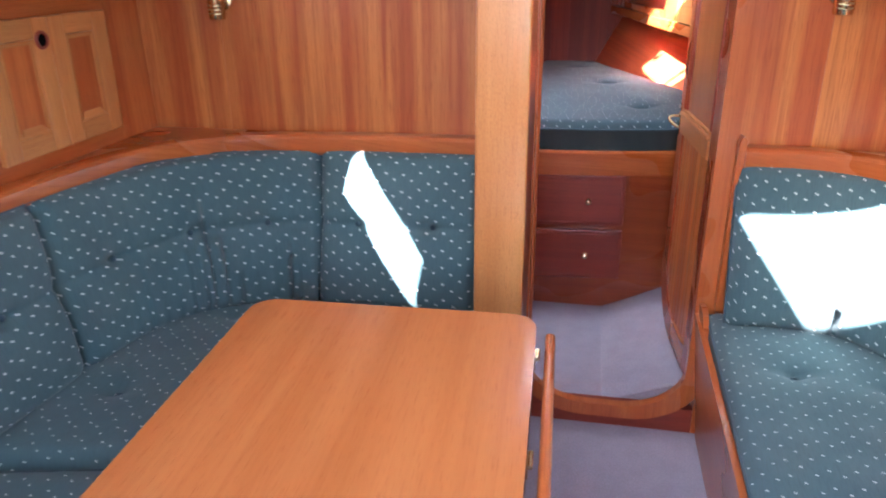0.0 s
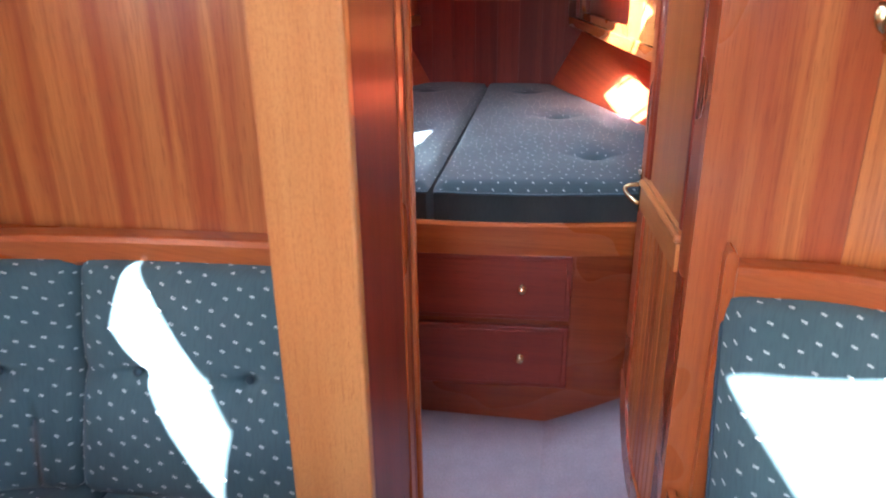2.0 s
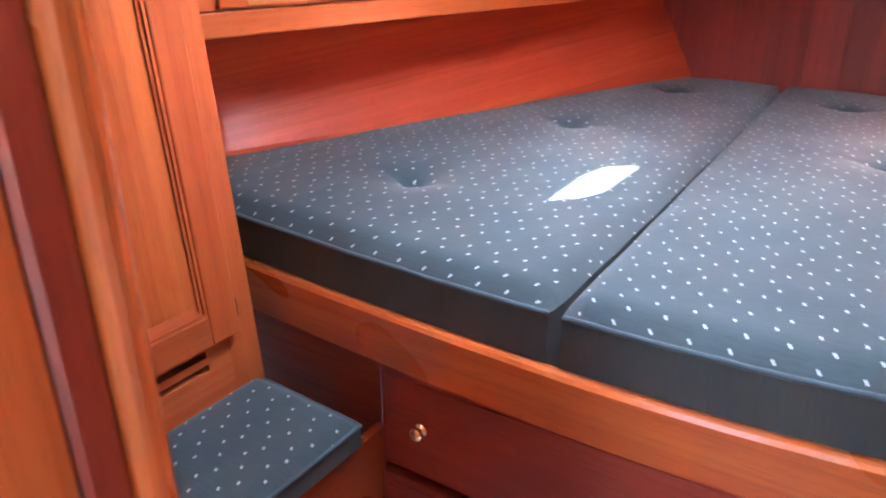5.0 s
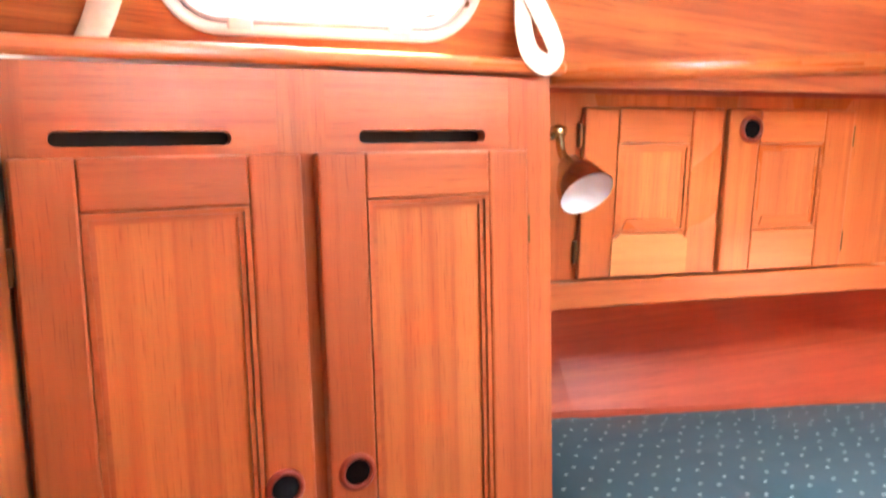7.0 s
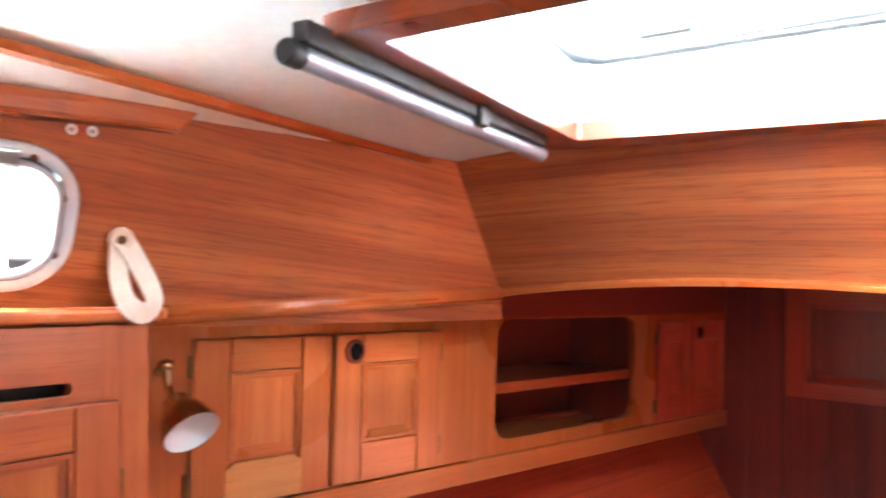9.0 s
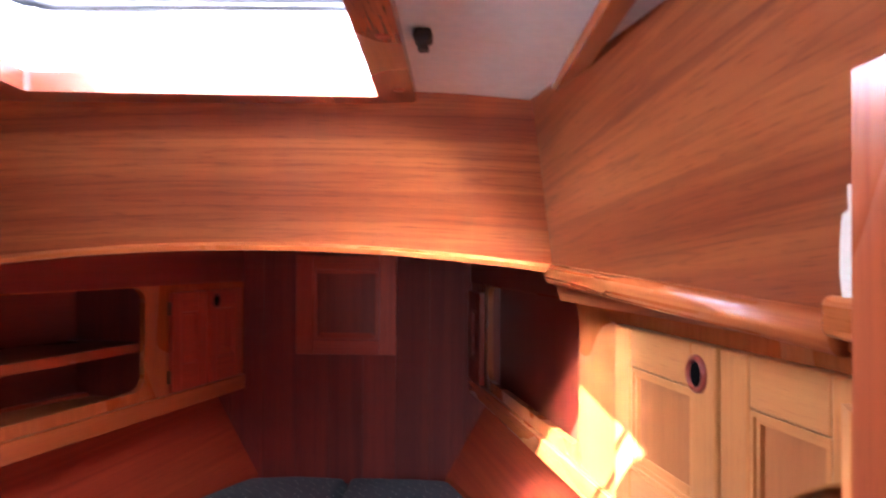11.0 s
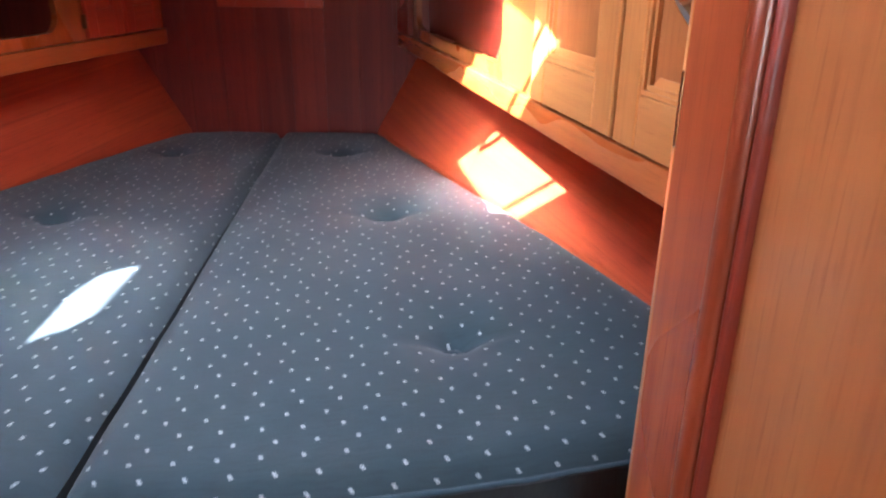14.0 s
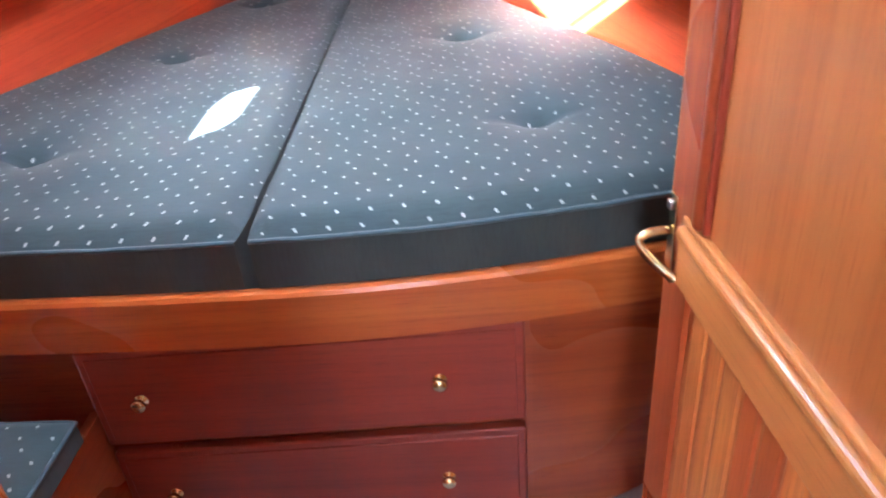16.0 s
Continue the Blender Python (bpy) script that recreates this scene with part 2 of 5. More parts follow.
def part(name, bm, mat, parent=None, label="", grain='x', smooth=False, keep_uv=False, kind="", category="", flat=None):
    """Links a bmesh as one mesh object under a thing; maps it in metres with U along the grain."""
    bmesh.ops.recalc_face_normals(bm, faces=bm.faces[:])
    if not keep_uv:
        lay = bm.loops.layers.uv.verify()
        g = AX[grain] if isinstance(grain, str) else Vector(grain).normalized()
        for f in bm.faces if flat is None else ():
            nn = f.normal
            a = g - nn * g.dot(nn)
            if a.length < 0.3:
                a = Vector((g.y, g.z, g.x))
                a = a - nn * a.dot(nn)
            a.normalize()
            bb = nn.cross(a)
            for lp in f.loops:
                lp[lay].uv = (lp.vert.co.dot(a), lp.vert.co.dot(bb))
        if flat:
            fu, fv = Vector(flat[0]), Vector(flat[1])
            for f in bm.faces:
                for lp in f.loops:
                    lp[lay].uv = (lp.vert.co.dot(fu), lp.vert.co.dot(fv))
    for f in bm.faces:
        f.smooth = smooth
    me = bpy.data.meshes.new(name)
    bm.to_mesh(me)
    bm.free()
    me.materials.append(mat)
    ob = new(name, me)
    if parent is not None:
        ob.parent = parent
    return tagged(ob, label, category, "", kind)


def thing(name, m, label, category, group=""):
    ob = new(name)
    ob.empty_display_size = 0.05
    ob.matrix_world = m
    return tagged(ob, label, category, group)


def hexa(pts, bm=None):
    """Eight corners: four below (counter-clockwise), four above."""
    bm = bm or bmesh.new()
    v = [bm.verts.new(p) for p in pts]
    for q in ((3, 2, 1, 0), (4, 5, 6, 7), (0, 1, 5, 4), (1, 2, 6, 5), (2, 3, 7, 6), (3, 0, 4, 7)):
        bm.faces.new([v[i] for i in q])
    return bm


def box(lo, hi, bevel=0.0, seg=2, bm=None):
    (a, b, c), (d, e, f) = lo, hi
    fresh = bm is None
    bm = hexa([(a, b, c), (d, b, c), (d, e, c), (a, e, c), (a, b, f), (d, b, f), (d, e, f), (a, e, f)], bm)
    if bevel and fresh:
        bmesh.ops.bevel(bm, geom=bm.edges[:], offset=bevel, segments=seg, affect='EDGES', profile=0.5)
    return bm


def prism(poly, axis, a, b, bevel=0.0, bm=None):
    """A polygon drawn out along an axis from a to b."""
    fresh = bm is None
    bm = bm or bmesh.new()

    def at(p, h):
        return {'x': (h, p[0], p[1]), 'y': (p[0], h, p[1]), 'z': (p[0], p[1], h)}[axis]
    lo = [bm.verts.new(at(p, a)) for p in poly]
    hi = [bm.verts.new(at(p, b)) for p in poly]
    bm.faces.new(lo), bm.faces.new(hi[::-1])
    k = len(poly)
    for i in range(k):
        bm.faces.new((lo[i], hi[i], hi[(i + 1) % k], lo[(i + 1) % k]))
    if bevel and fresh:
        bmesh.ops.bevel(bm, geom=bm.edges[:], offset=bevel, segments=2, affect='EDGES', profile=0.5)
    return bm


def ring_prism(outer, inner, axis, a, b, bm=None):
    """The band between two closed outlines with as many points each."""
    bm = bm or bmesh.new()

    def at(p, h):
        return {'x': (h, p[0], p[1]), 'y': (p[0], h, p[1]), 'z': (p[0], p[1], h)}[axis]
    rows = [[bm.verts.new(at(p, h)) for p in o] for o, h in ((outer, a), (outer, b), (inner, b), (inner, a))]
    k = len(outer)
    for r in range(4):
        for i in range(k):
            j = (i + 1) % k
            bm.faces.new((rows[r][i], rows[r][j], rows[(r + 1) % 4][j], rows[(r + 1) % 4][i]))
    return bm


def rounded(w, h, r, cx=0.0, cy=0.0, seg=6):
    pts = []
    for sx, sy, a0 in ((1, 1, 0), (-1, 1, 90), (-1, -1, 180), (1, -1, 270)):
        for i in range(seg + 1):
            a = radians(a0 + 90 * i / seg)
            pts.append((cx + sx * (w / 2 - r) + r * math.cos(a), cy + sy * (h / 2 - r) + r * math.sin(a)))
    return pts


def sweep(path, profile, up=(0, 0, 1), closed=False, bm=None):
    """Draws a profile (side, up) along a path of points; path may close on itself."""
    bm = bm or bmesh.new()
    path = [Vector(p) for p in path]
    up = Vector(up)
    k, rings = len(path), []
    for i, p in enumerate(path):
        a = path[(i - 1) % k] if (closed or i) else p
        c = path[(i + 1) % k] if (closed or i < k - 1) else p
        t = (c - a).normalized()
        side = t.cross(up).normalized()
        upv = side.cross(t)
        rings.append([bm.verts.new(p + side * s + upv * u) for s, u in profile])
    n = len(profile)
    for i in range(k if closed else k - 1):
        r0, r1 = rings[i], rings[(i + 1) % k]
        for j in range(n):
            bm.faces.new((r0[j], r0[(j + 1) % n], r1[(j + 1) % n], r1[j]))
    if not closed:
        bm.faces.new(rings[0]), bm.faces.new(rings[-1][::-1])
    return bm


def circle(r, seg=8):
    return [(r * math.cos(2 * math.pi * i / seg), r * math.sin(2 * math.pi * i / seg)) for i in range(seg)]


def lathe(profile, seg=20, axis='z', at=(0, 0, 0), bm=None):
    """Turns (radius, height) points round an axis."""
    bm = bm or bmesh.new()
    at = Vector(at)
    rows = []
    for r, h in profile:
        row = []
        for i in range(seg):
            a = 2 * math.pi * i / seg
            c, s = r * math.cos(a), r * math.sin(a)
            row.append(bm.verts.new(at + Vector({'x': (h, c, s), 'y': (c, h, s), 'z': (c, s, h)}[axis])))
        rows.append(row)
    for a, b in zip(rows, rows[1:]):
        for i in range(seg):
            bm.faces.new((a[i], a[(i + 1) % seg], b[(i + 1) % seg], b[i]))
    return bm


def curve_pts(ctrl, n=8):
    """A smooth line through the given points."""
    P = [Vector(p) for p in ctrl]
    P = [P[0] * 2 - P[1]] + P + [P[-1] * 2 - P[-2]]
    out = []
    for i in range(1, len(P) - 2):
        for j in range(n):
            t = j / n
            a, b, c, d = P[i - 1], P[i], P[i + 1], P[i + 2]
            out.append(0.5 * ((2 * b) + (c - a) * t + (2 * a - 5 * b + 4 * c - d) * t * t + (3 * b - a - 3 * c + d) * t ** 3))
    out.append(P[-2])
    return out


def pad(root, F, nu, nv, thick, r=0.035, crown=0.0, tufts=(), tuft_r=0.05, tuft_d=0.03, label="", name="cover", piping=True, seams=(), turn=False, drop=0.55, seam_side=False, stuff=None):
    """An upholstered pad under root. F(u, v) gives the base point and its normal; its cover, its plain sides and its piping are parts."""
    base = [[F(i / nu, j / nv) for j in range(nv + 1)] for i in range(nu + 1)]
    lu = sum((base[i + 1][nv // 2][0] - base[i][nv // 2][0]).length for i in range(nu))
    lv = sum((base[nu // 2][j + 1][0] - base[nu // 2][j][0]).length for j in range(nv))
    edge = {}
    bm = bmesh.new()
    lay = bm.loops.layers.uv.verify()
    grid, uvs = [], {}
    for i in range(nu + 1):
        row = []
        for j in range(nv + 1):
            p, nrm = base[i][j]
            du, dv = min(i, nu - i) / nu * lu, min(j, nv - j) / nv * lv
            s = max(0.0, 1 - min(du, dv) / r) if r else 0.0
            s2 = max(0.0, 1 - max(min(du, r), 0) / r), max(0.0, 1 - max(min(dv, r), 0) / r)
            h = thick - r * drop * (1 - math.sqrt(max(0.0, 1 - min(1.0, s2[0] ** 2 + s2[1] ** 2))))
            h += crown * math.sin(math.pi * i / nu) ** 0.5 * math.sin(math.pi * j / nv) ** 0.5 if 0 < i < nu and 0 < j < nv else 0.0
            edge[i, j] = p + nrm * h
            for tu, tv in tufts:
                q = F(tu, tv)[0]
                d = (p - q).length
                h -= tuft_d * (math.exp(-(d / tuft_r) ** 2) * 0.40 + math.exp(-(d / (tuft_r * 0.36)) ** 2) * 0.60)
                if d < tuft_r * 4:
                    e = (F(min(tu + 0.02, 1.0), tv)[0] - q).normalized()
                    al = (p - q).dot(e)
                    ac = math.sqrt(max(0.0, d * d - al * al))
                    h -= tuft_d * 0.30 * math.exp(-(al / (tuft_r * 0.95)) ** 2) * math.exp(-(ac / 0.012) ** 2)
            for sv_ in seams:
                d = abs(j / nv - sv_) * lv
                h -= 0.010 * math.exp(-(d / 0.010) ** 2) + 0.012 * math.exp(-(d / 0.06) ** 2)
            h += 0.0028 * noise.noise(p * 6.0) + 0.0016 * noise.noise(Vector((p.x * 30, p.y * 9, p.z * 12)))
            v = bm.verts.new(p + nrm * h)
            row.append(v)
        grid.append(row)
    for i in range(nu + 1):
        for j in range(nv + 1):
            b_ = sum((edge[i, k + 1] - edge[i, k]).length for k in range(j))
            uvs[grid[i][j]] = b_
    for j in range(nv + 1):
        a_ = 0.0
        for i in range(nu + 1):
            a_ += (edge[i, j] - edge[i - 1, j]).length if i else 0.0
            v = grid[i][j]
            uvs[v] = (uvs[v], a_) if turn else (a_, uvs[v])
    for i in range(nu):
        for j in range(nv):
            bm.faces.new((grid[i][j], grid[i + 1][j], grid[i + 1][j + 1], grid[i][j + 1]))
    for f in bm.faces:
        for lp in f.loops:
            lp[lay].uv = uvs[lp.vert]
    rim = [(i, 0) for i in range(nu)] + [(nu, j) for j in range(nv)] + [(i, nv) for i in range(nu, 0, -1)] + [(0, j) for j in range(nv, 0, -1)]
    tops = [(grid[i][j].co.copy(), base[i][j]) for i, j in rim]
    part(name, bm, stuff or (TEAL if turn else FLECK), root, label, smooth=True, keep_uv=True)
    bm = bmesh.new()
    lay = bm.loops.layers.uv.verify()
    k = len(tops)
    hi = [bm.verts.new(t) for t, b in tops]
    mid = [bm.verts.new(b[0] + (t - b[0]) * 0.5 + Vector((0, 0, 0))) for t, b in tops]
    lo = [bm.verts.new(b[0]) for t, b in tops]
    at_rim = dict(zip(rim, lo))
    back = [[at_rim.get((i, j)) or bm.verts.new(base[i][j][0]) for j in range(nv + 1)] for i in range(nu + 1)]
    for i in range(nu):
        for j in range(nv):
            bm.faces.new((back[i][j], back[i][j + 1], back[i + 1][j + 1], back[i + 1][j]))
    for i in range(k):
        j = (i + 1) % k
        bm.faces.new((mid[i], mid[j], hi[j], hi[i]))
        bm.faces.new((lo[i], lo[j], mid[j], mid[i]))
    part("side", bm, SLATE, root, "plain dark slate cloth", grain='z')
    if piping:
        bm = bmesh.new()
        up = base[nu // 2][nv // 2][1]
        line = [t for t, b in tops]
        sweep(line[:2 * nu + nv + 1] if seam_side else line, circle(0.0042, 6), up=up, closed=not seam_side, bm=bm)
        part("piping", bm, PIPING, root, smooth=True)
    for tu, tv in tufts:
        q, nrm = F(tu, tv)
        bm = lathe([(0.0, 0.004), (0.007, 0.003), (0.010, 0.0), (0.008, -0.006)], 10)
        rot = nrm.to_track_quat('Z', 'Y').to_matrix().to_4x4()
        bm.transform(Matrix.Translation(q + nrm * (thick - tuft_d * 0.97 + crown * 0.8)) @ rot)
        part("tuft_button", bm, PIPING, root, smooth=True)


def frame_at(origin, xdir, zdir=(0, 0, 1)):
    """A pose for joinery: X along its front to the right, Y into it, Z up it."""
    x, z = Vector(xdir).normalized(), Vector(zdir).normalized()
    y = z.cross(x).normalized()
    z = x.cross(y).normalized()
    m = Matrix((x, y, z)).transposed().to_4x4()
    return Matrix.Translation(origin) @ m


def holed(outer, hole, f, depth):
    """A sheet with a hole: f(p, k) places a point of the plan on its face (k = 0) or back (k = depth)."""
    bm = bmesh.new()
    rims = []
    for k in (0.0, depth):
        edges, rim = [], []
        for line in (outer, hole):
            vs = [bm.verts.new(f(p, k)) for p in line]
            edges += [bm.edges.new((vs[i], vs[(i + 1) % len(vs)])) for i in range(len(vs))]
            rim.append(vs)
        bmesh.ops.triangle_fill(bm, use_beauty=True, use_dissolve=False, edges=edges)
        rims.append(rim)
    for r in range(2):
        a, b = rims[0][r], rims[1][r]
        for i in range(len(a)):
            j = (i + 1) % len(a)
            bm.faces.new((a[i], a[j], b[j], b[i]))
    return bm


def panel_door(parent, m, w, h, label, stile=0.065, rail=None, hole=None, hinge_side=1, t=0.02, mats=None, sunk=0.010, hinges=(0.14, 0.86), bot=None, patch=False):
    """A framed door with a sunk panel, proud of its cabinet; hole: (x, z) of the finger hole."""
    A, P = mats or (TEAK, PANEL)
    rail = rail or stile
    bot = bot or rail
    d = part("door", box((stile, -t + sunk, bot - 0.02), (w - stile, -0.002, h - rail)), P, parent, label, grain='z')
    d.matrix_basis = parent.matrix_basis.inverted() @ m
    part("stile", box((0, -t, 0), (stile, 0, h), 0.004, 2), A, d, grain='z')
    part("stile", box((w - stile, -t, 0), (w, 0, h), 0.004, 2), A, d, grain='z')
    if patch:
        e = 0.013
        part("rail", prism([(stile - 0.004, 0.004), (w - stile + 0.004, 0.004), (w - stile + 0.004, bot - e), (w - stile - e, bot), (stile + e, bot), (stile - 0.004, bot - e)], 'y', -t - 0.0025, 0), TEAK, d, "paler bottom rail with cut corners", grain='x')
    else:
        part("rail", box((stile, -t + 0.0005, 0), (w - stile, 0, bot), 0.003), A, d, grain='x')
    part("rail", box((stile, -t + 0.0005, h - rail), (w - stile, 0, h), 0.004, 2), A, d, grain='x')
    z0, x0, x1 = bot + 0.001, stile + 0.016, w - stile - 0.016
    part("chamfer", hexa([(x0, -t + 0.0015, z0), (x1, -t + 0.0015, z0), (x1, -t + sunk + 0.001, z0), (x0, -t + sunk + 0.001, z0),
                          (x0 + 0.010, -t + sunk - 0.0012, z0 + 0.024), (x1 - 0.010, -t + sunk - 0.0012, z0 + 0.024), (x1 - 0.010, -t + sunk + 0.001, z0 + 0.024), (x0 + 0.010, -t + sunk + 0.001, z0 + 0.024)]), A, d, "sloping lower edge of the panel", grain='x')
    # moulding: a sloping bead round the panel
    for k in range(2):
        i0, i1 = 0.001 + 0.007 * k, 0.007 + 0.007 * k
        y0, y1 = -t + 0.002 + 0.004 * k, -t + sunk - 0.0005
        cx, cz, pw, ph = w / 2, (bot + h - rail) / 2, w - 2 * stile, h - rail - bot
        bm = bmesh.new()
        o = [(cx - pw / 2 + i0, cz - ph / 2 + i0), (cx + pw / 2 - i0, cz - ph / 2 + i0), (cx + pw / 2 - i0, cz + ph / 2 - i0), (cx - pw / 2 + i0, cz + ph / 2 - i0)]
        q = [(cx - pw / 2 + i1, cz - ph / 2 + i1), (cx + pw / 2 - i1, cz - ph / 2 + i1), (cx + pw / 2 - i1, cz + ph / 2 - i1), (cx - pw / 2 + i1, cz + ph / 2 - i1)]
        ring_prism(o, q, 'y', y0, y1, bm)
        part("moulding", bm, A, d)
    if hole:
        hx, hz = hole
        # No hole is cut: a flat black disc gives its dark inside.
        part("finger_hole", lathe([(0.0, -t - 0.0015), (0.0175, -t - 0.0015)], 20, 'y', (hx, 0, hz)), VOID, d, "black disc for the shade in the finger hole", smooth=False)
        part("hole_ring", lathe([(0.0175, -t - 0.001), (0.018, -t - 0.005), (0.021, -t - 0.0065), (0.0245, -t - 0.004), (0.0255, -t)], 24, 'y', (hx, 0, hz)), RED, d, "turned wooden ring", smooth=True)
    for hz in hinges:
        hx = w + 0.004 if hinge_side > 0 else -0.004
        part("hinge", box((hx - 0.003, -t * 0.7, h * hz - 0.02), (hx + 0.003, 0, h * hz + 0.02), 0.001), BRONZE, d, "small dark bronze hinge")
    return d


def struct(name, bm, mat, label, category, grain='x', smooth=False, flat=None):
    return part(name, bm, mat, None, label, grain, smooth, kind="structure", category=category, flat=flat)


# ---------- the saloon's shell ----------
BY = 2.28                      # saloon face of the forward bulkhead
SZ = -0.075                    # saloon sole, a low step under the cabin's
struct("floor_saloon", box((-1.9, -1.3, SZ - 0.04), (1.9, 2.33, SZ)), CARPET, "grey carpeted cabin sole in the saloon", "floor")
CE = 1.92


def slab_with_hole(name, x0, x1, y0, y1, hx0, hx1, hy0, hy1, z0, z1, mat, label):
    bm = bmesh.new()
    ring_prism([(x0, y0), (x1, y0), (x1, y1), (x0, y1)], [(hx0, hy0), (hx1, hy0), (hx1, hy1), (hx0, hy1)], 'z', z0, z1, bm)
    return struct(name, bm, mat, label, "ceiling")


slab_with_hole("ceiling_saloon", -1.05, 1.05, -1.3, 2.0, -0.105, 0.62, 0.525, 0.995, CE, CE + 0.05, CREAM, "cream headliner with a deck hatch")


struct("ceiling_saloon_fore", prism([(-1.05, 2.0), (1.05, 2.0), (0.92, BY + 0.036), (-0.92, BY + 0.036)], 'z', CE, CE + 0.05), CREAM, "cream headliner before the bulkhead", "ceiling")


def wall_yz_with_hole(name, x0, x1, y0, y1, z0, z1, hy0, hy1, hz0, hz1, mat, label):
    bm = bmesh.new()
    ring_prism([(y0, z0), (y1, z0), (y1, z1), (y0, z1)], [(hy0, hz0), (hy1, hz0), (hy1, hz1), (hy0, hz1)], 'x', x0, x1, bm)
    return struct(name, bm, mat, label, "wall", 'y')


wall_yz_with_hole("wall_saloon_port_coaming", -1.05, -1.00, -1.3, 2.0, 1.44, CE, 0.865, 1.40, 1.52, 1.784, PANEL, "varnished mahogany cabin side with a port light")
wall_yz_with_hole("wall_saloon_starboard_coaming", 1.00, 1.05, -1.3, 2.0, 1.44, CE, 0.81, 1.21, 1.55, 1.73, PANEL, "varnished mahogany cabin side with a port light")
for nm, g in (("port", -1), ("starboard", 1)):
    struct("wall_saloon_%s_coaming_fore" % nm, prism([(g * 1.05, 2.0), (g * 1.0, 2.0), (g * 0.89, BY), (g * 0.93, BY)], 'z', 1.44, CE), PANEL, "varnished mahogany cabin side narrowing forward", "wall", 'y')
struct("ceiling_saloon_port_side_deck", prism([(-1.9, -1.3), (-1.05, -1.3), (-1.05, 2.0), (-0.931, BY), (-1.9, BY)], 'z', 1.44, 1.48), CREAM, "cream underside of the side deck", "ceiling")
struct("ceiling_saloon_starboard_side_deck", prism([(1.05, -1.3), (1.9, -1.3), (1.9, BY), (0.931, BY), (1.05, 2.0)], 'z', 1.44, 1.48), CREAM, "cream underside of the side deck", "ceiling")
struct("wall_saloon_port_hull", box((-1.9, -1.3, SZ), (-1.86, BY, 1.44)), PANEL, "varnished mahogany hull lining", "wall", 'y')
struct("wall_saloon_starboard_hull", box((1.86, -1.3, SZ), (1.9, BY, 1.44)), PANEL, "varnished mahogany hull lining", "wall", 'y')
bm = bmesh.new()
ring_prism([(-1.9, SZ), (1.9, SZ), (1.9, 1.97), (-1.9, 1.97)], [(-0.15, 0.95), (0.55, 0.95), (0.55, 1.9), (-0.15, 1.9)], 'y', -1.34, -1.30, bm)
struct("wall_saloon_aft", bm, PANEL, "mahogany aft bulkhead with an open companionway", "wall", 'z')
# bulkhead between saloon and fore cabin, round the doorway
struct("wall_bulkhead_port_outer", box((-1.9, BY, SZ), (-0.931, BY + 0.035, 1.48)), BULK, "mahogany veneered bulkhead with upright grain", "wall", 'z')
struct("wall_bulkhead_starboard_outer", box((0.931, BY, SZ), (1.9, BY + 0.035, 1.48)), BULK, "mahogany veneered bulkhead with upright grain", "wall", 'z')
struct("wall_bulkhead_port", box((-0.93, BY, SZ), (0.085, BY + 0.035, 1.97)), BULK, "mahogany veneered bulkhead with upright grain", "wall", 'z')
struct("wall_bulkhead_starboard", box((0.705, BY, SZ), (0.93, BY + 0.035, 1.97)), BULK, "mahogany veneered bulkhead with upright grain", "wall", 'z')
struct("wall_bulkhead_head", box((0.085, BY, 1.78), (0.705, BY + 0.035, 1.97)), BULK, "mahogany veneer above the doorway", "wall", 'z')


def arch_bottom(x0, x1, z0, r, top, seg=10, dip=0.0):
    """An outline up the port side, round under and up the starboard side."""
    pts = [(x0, top)]
    for i in range(seg + 1):
        a = math.pi + (math.pi / 2) * i / seg
        pts.append((x0 + r + r * math.cos(a), z0 + r * 0.75 + r * 0.75 * math.sin(a)))
    for i in range(seg + 1):
        a = 1.5 * math.pi + (math.pi / 2) * i / seg
        pts.append((x1 - r + r * math.cos(a), z0 + r * 0.75 + r * 0.75 * math.sin(a)))
    pts.append((x1, top))
    return pts


# door frame: a moulded board that runs round the opening, with a rounded foot
inner = arch_bottom(0.112, 0.662, 0.022, 0.22, 1.74)
outer = arch_bottom(0.075, 0.722, -0.028, 0.25, 1.79)
bm = bmesh.new()
ring_prism(outer, inner, 'y', BY - 0.022, BY + 0.013, bm)
bmesh.ops.bevel(bm, geom=[e for e in bm.edges if e.calc_face_angle(0) > 0.9], offset=0.008, segments=3, affect='EDGES', profile=0.5)
struct("door_frame", bm, WOOD, "varnished mahogany door frame with a rounded foot", "door frame", 'z')
struct("door_sill", box((0.086, BY + 0.0, SZ), (0.704, BY + 0.035, 0.02)), RED, "dark mahogany board under the doorway", "sill", 'x')
# stout king post beside the doorway
post = thing("king_post", Matrix.Identity(4), "broad light teak post beside the cabin doorway", "post")
part("front_board", box((-0.033, 1.943, 0.40), (0.114, 1.973, 1.97), 0.006), POST, post, "pale open-grained face", grain='z')
part("cheek", hexa([(-0.029, 1.973, 0.40), (0.110, 1.973, 0.40), (0.108, BY - 0.023, 0.40), (-0.029, BY - 0.003, 0.40),
                    (-0.029, 1.973, 1.97), (0.110, 1.973, 1.97), (0.108, BY - 0.023, 1.97), (-0.029, BY - 0.003, 1.97)]), RED, post, grain='z')
part("foot", box((-0.028, 1.965, SZ), (0.106, BY - 0.024, 0.40)), RED, post, grain='z')
jamb = thing("door_stop_moulding", Matrix.Identity(4), "dark mahogany moulding up the doorway's port side", "moulding")
part("stop", box((0.086, BY + 0.014, 0.0), (0.112, BY + 0.040, 1.76), 0.006), RED, jamb, grain='z')
part("bead", box((0.100, BY + 0.040, 0.0), (0.122, BY + 0.060, 1.76), 0.008, 3), WOOD, jamb, grain='z')

# ---------- saloon furniture ----------


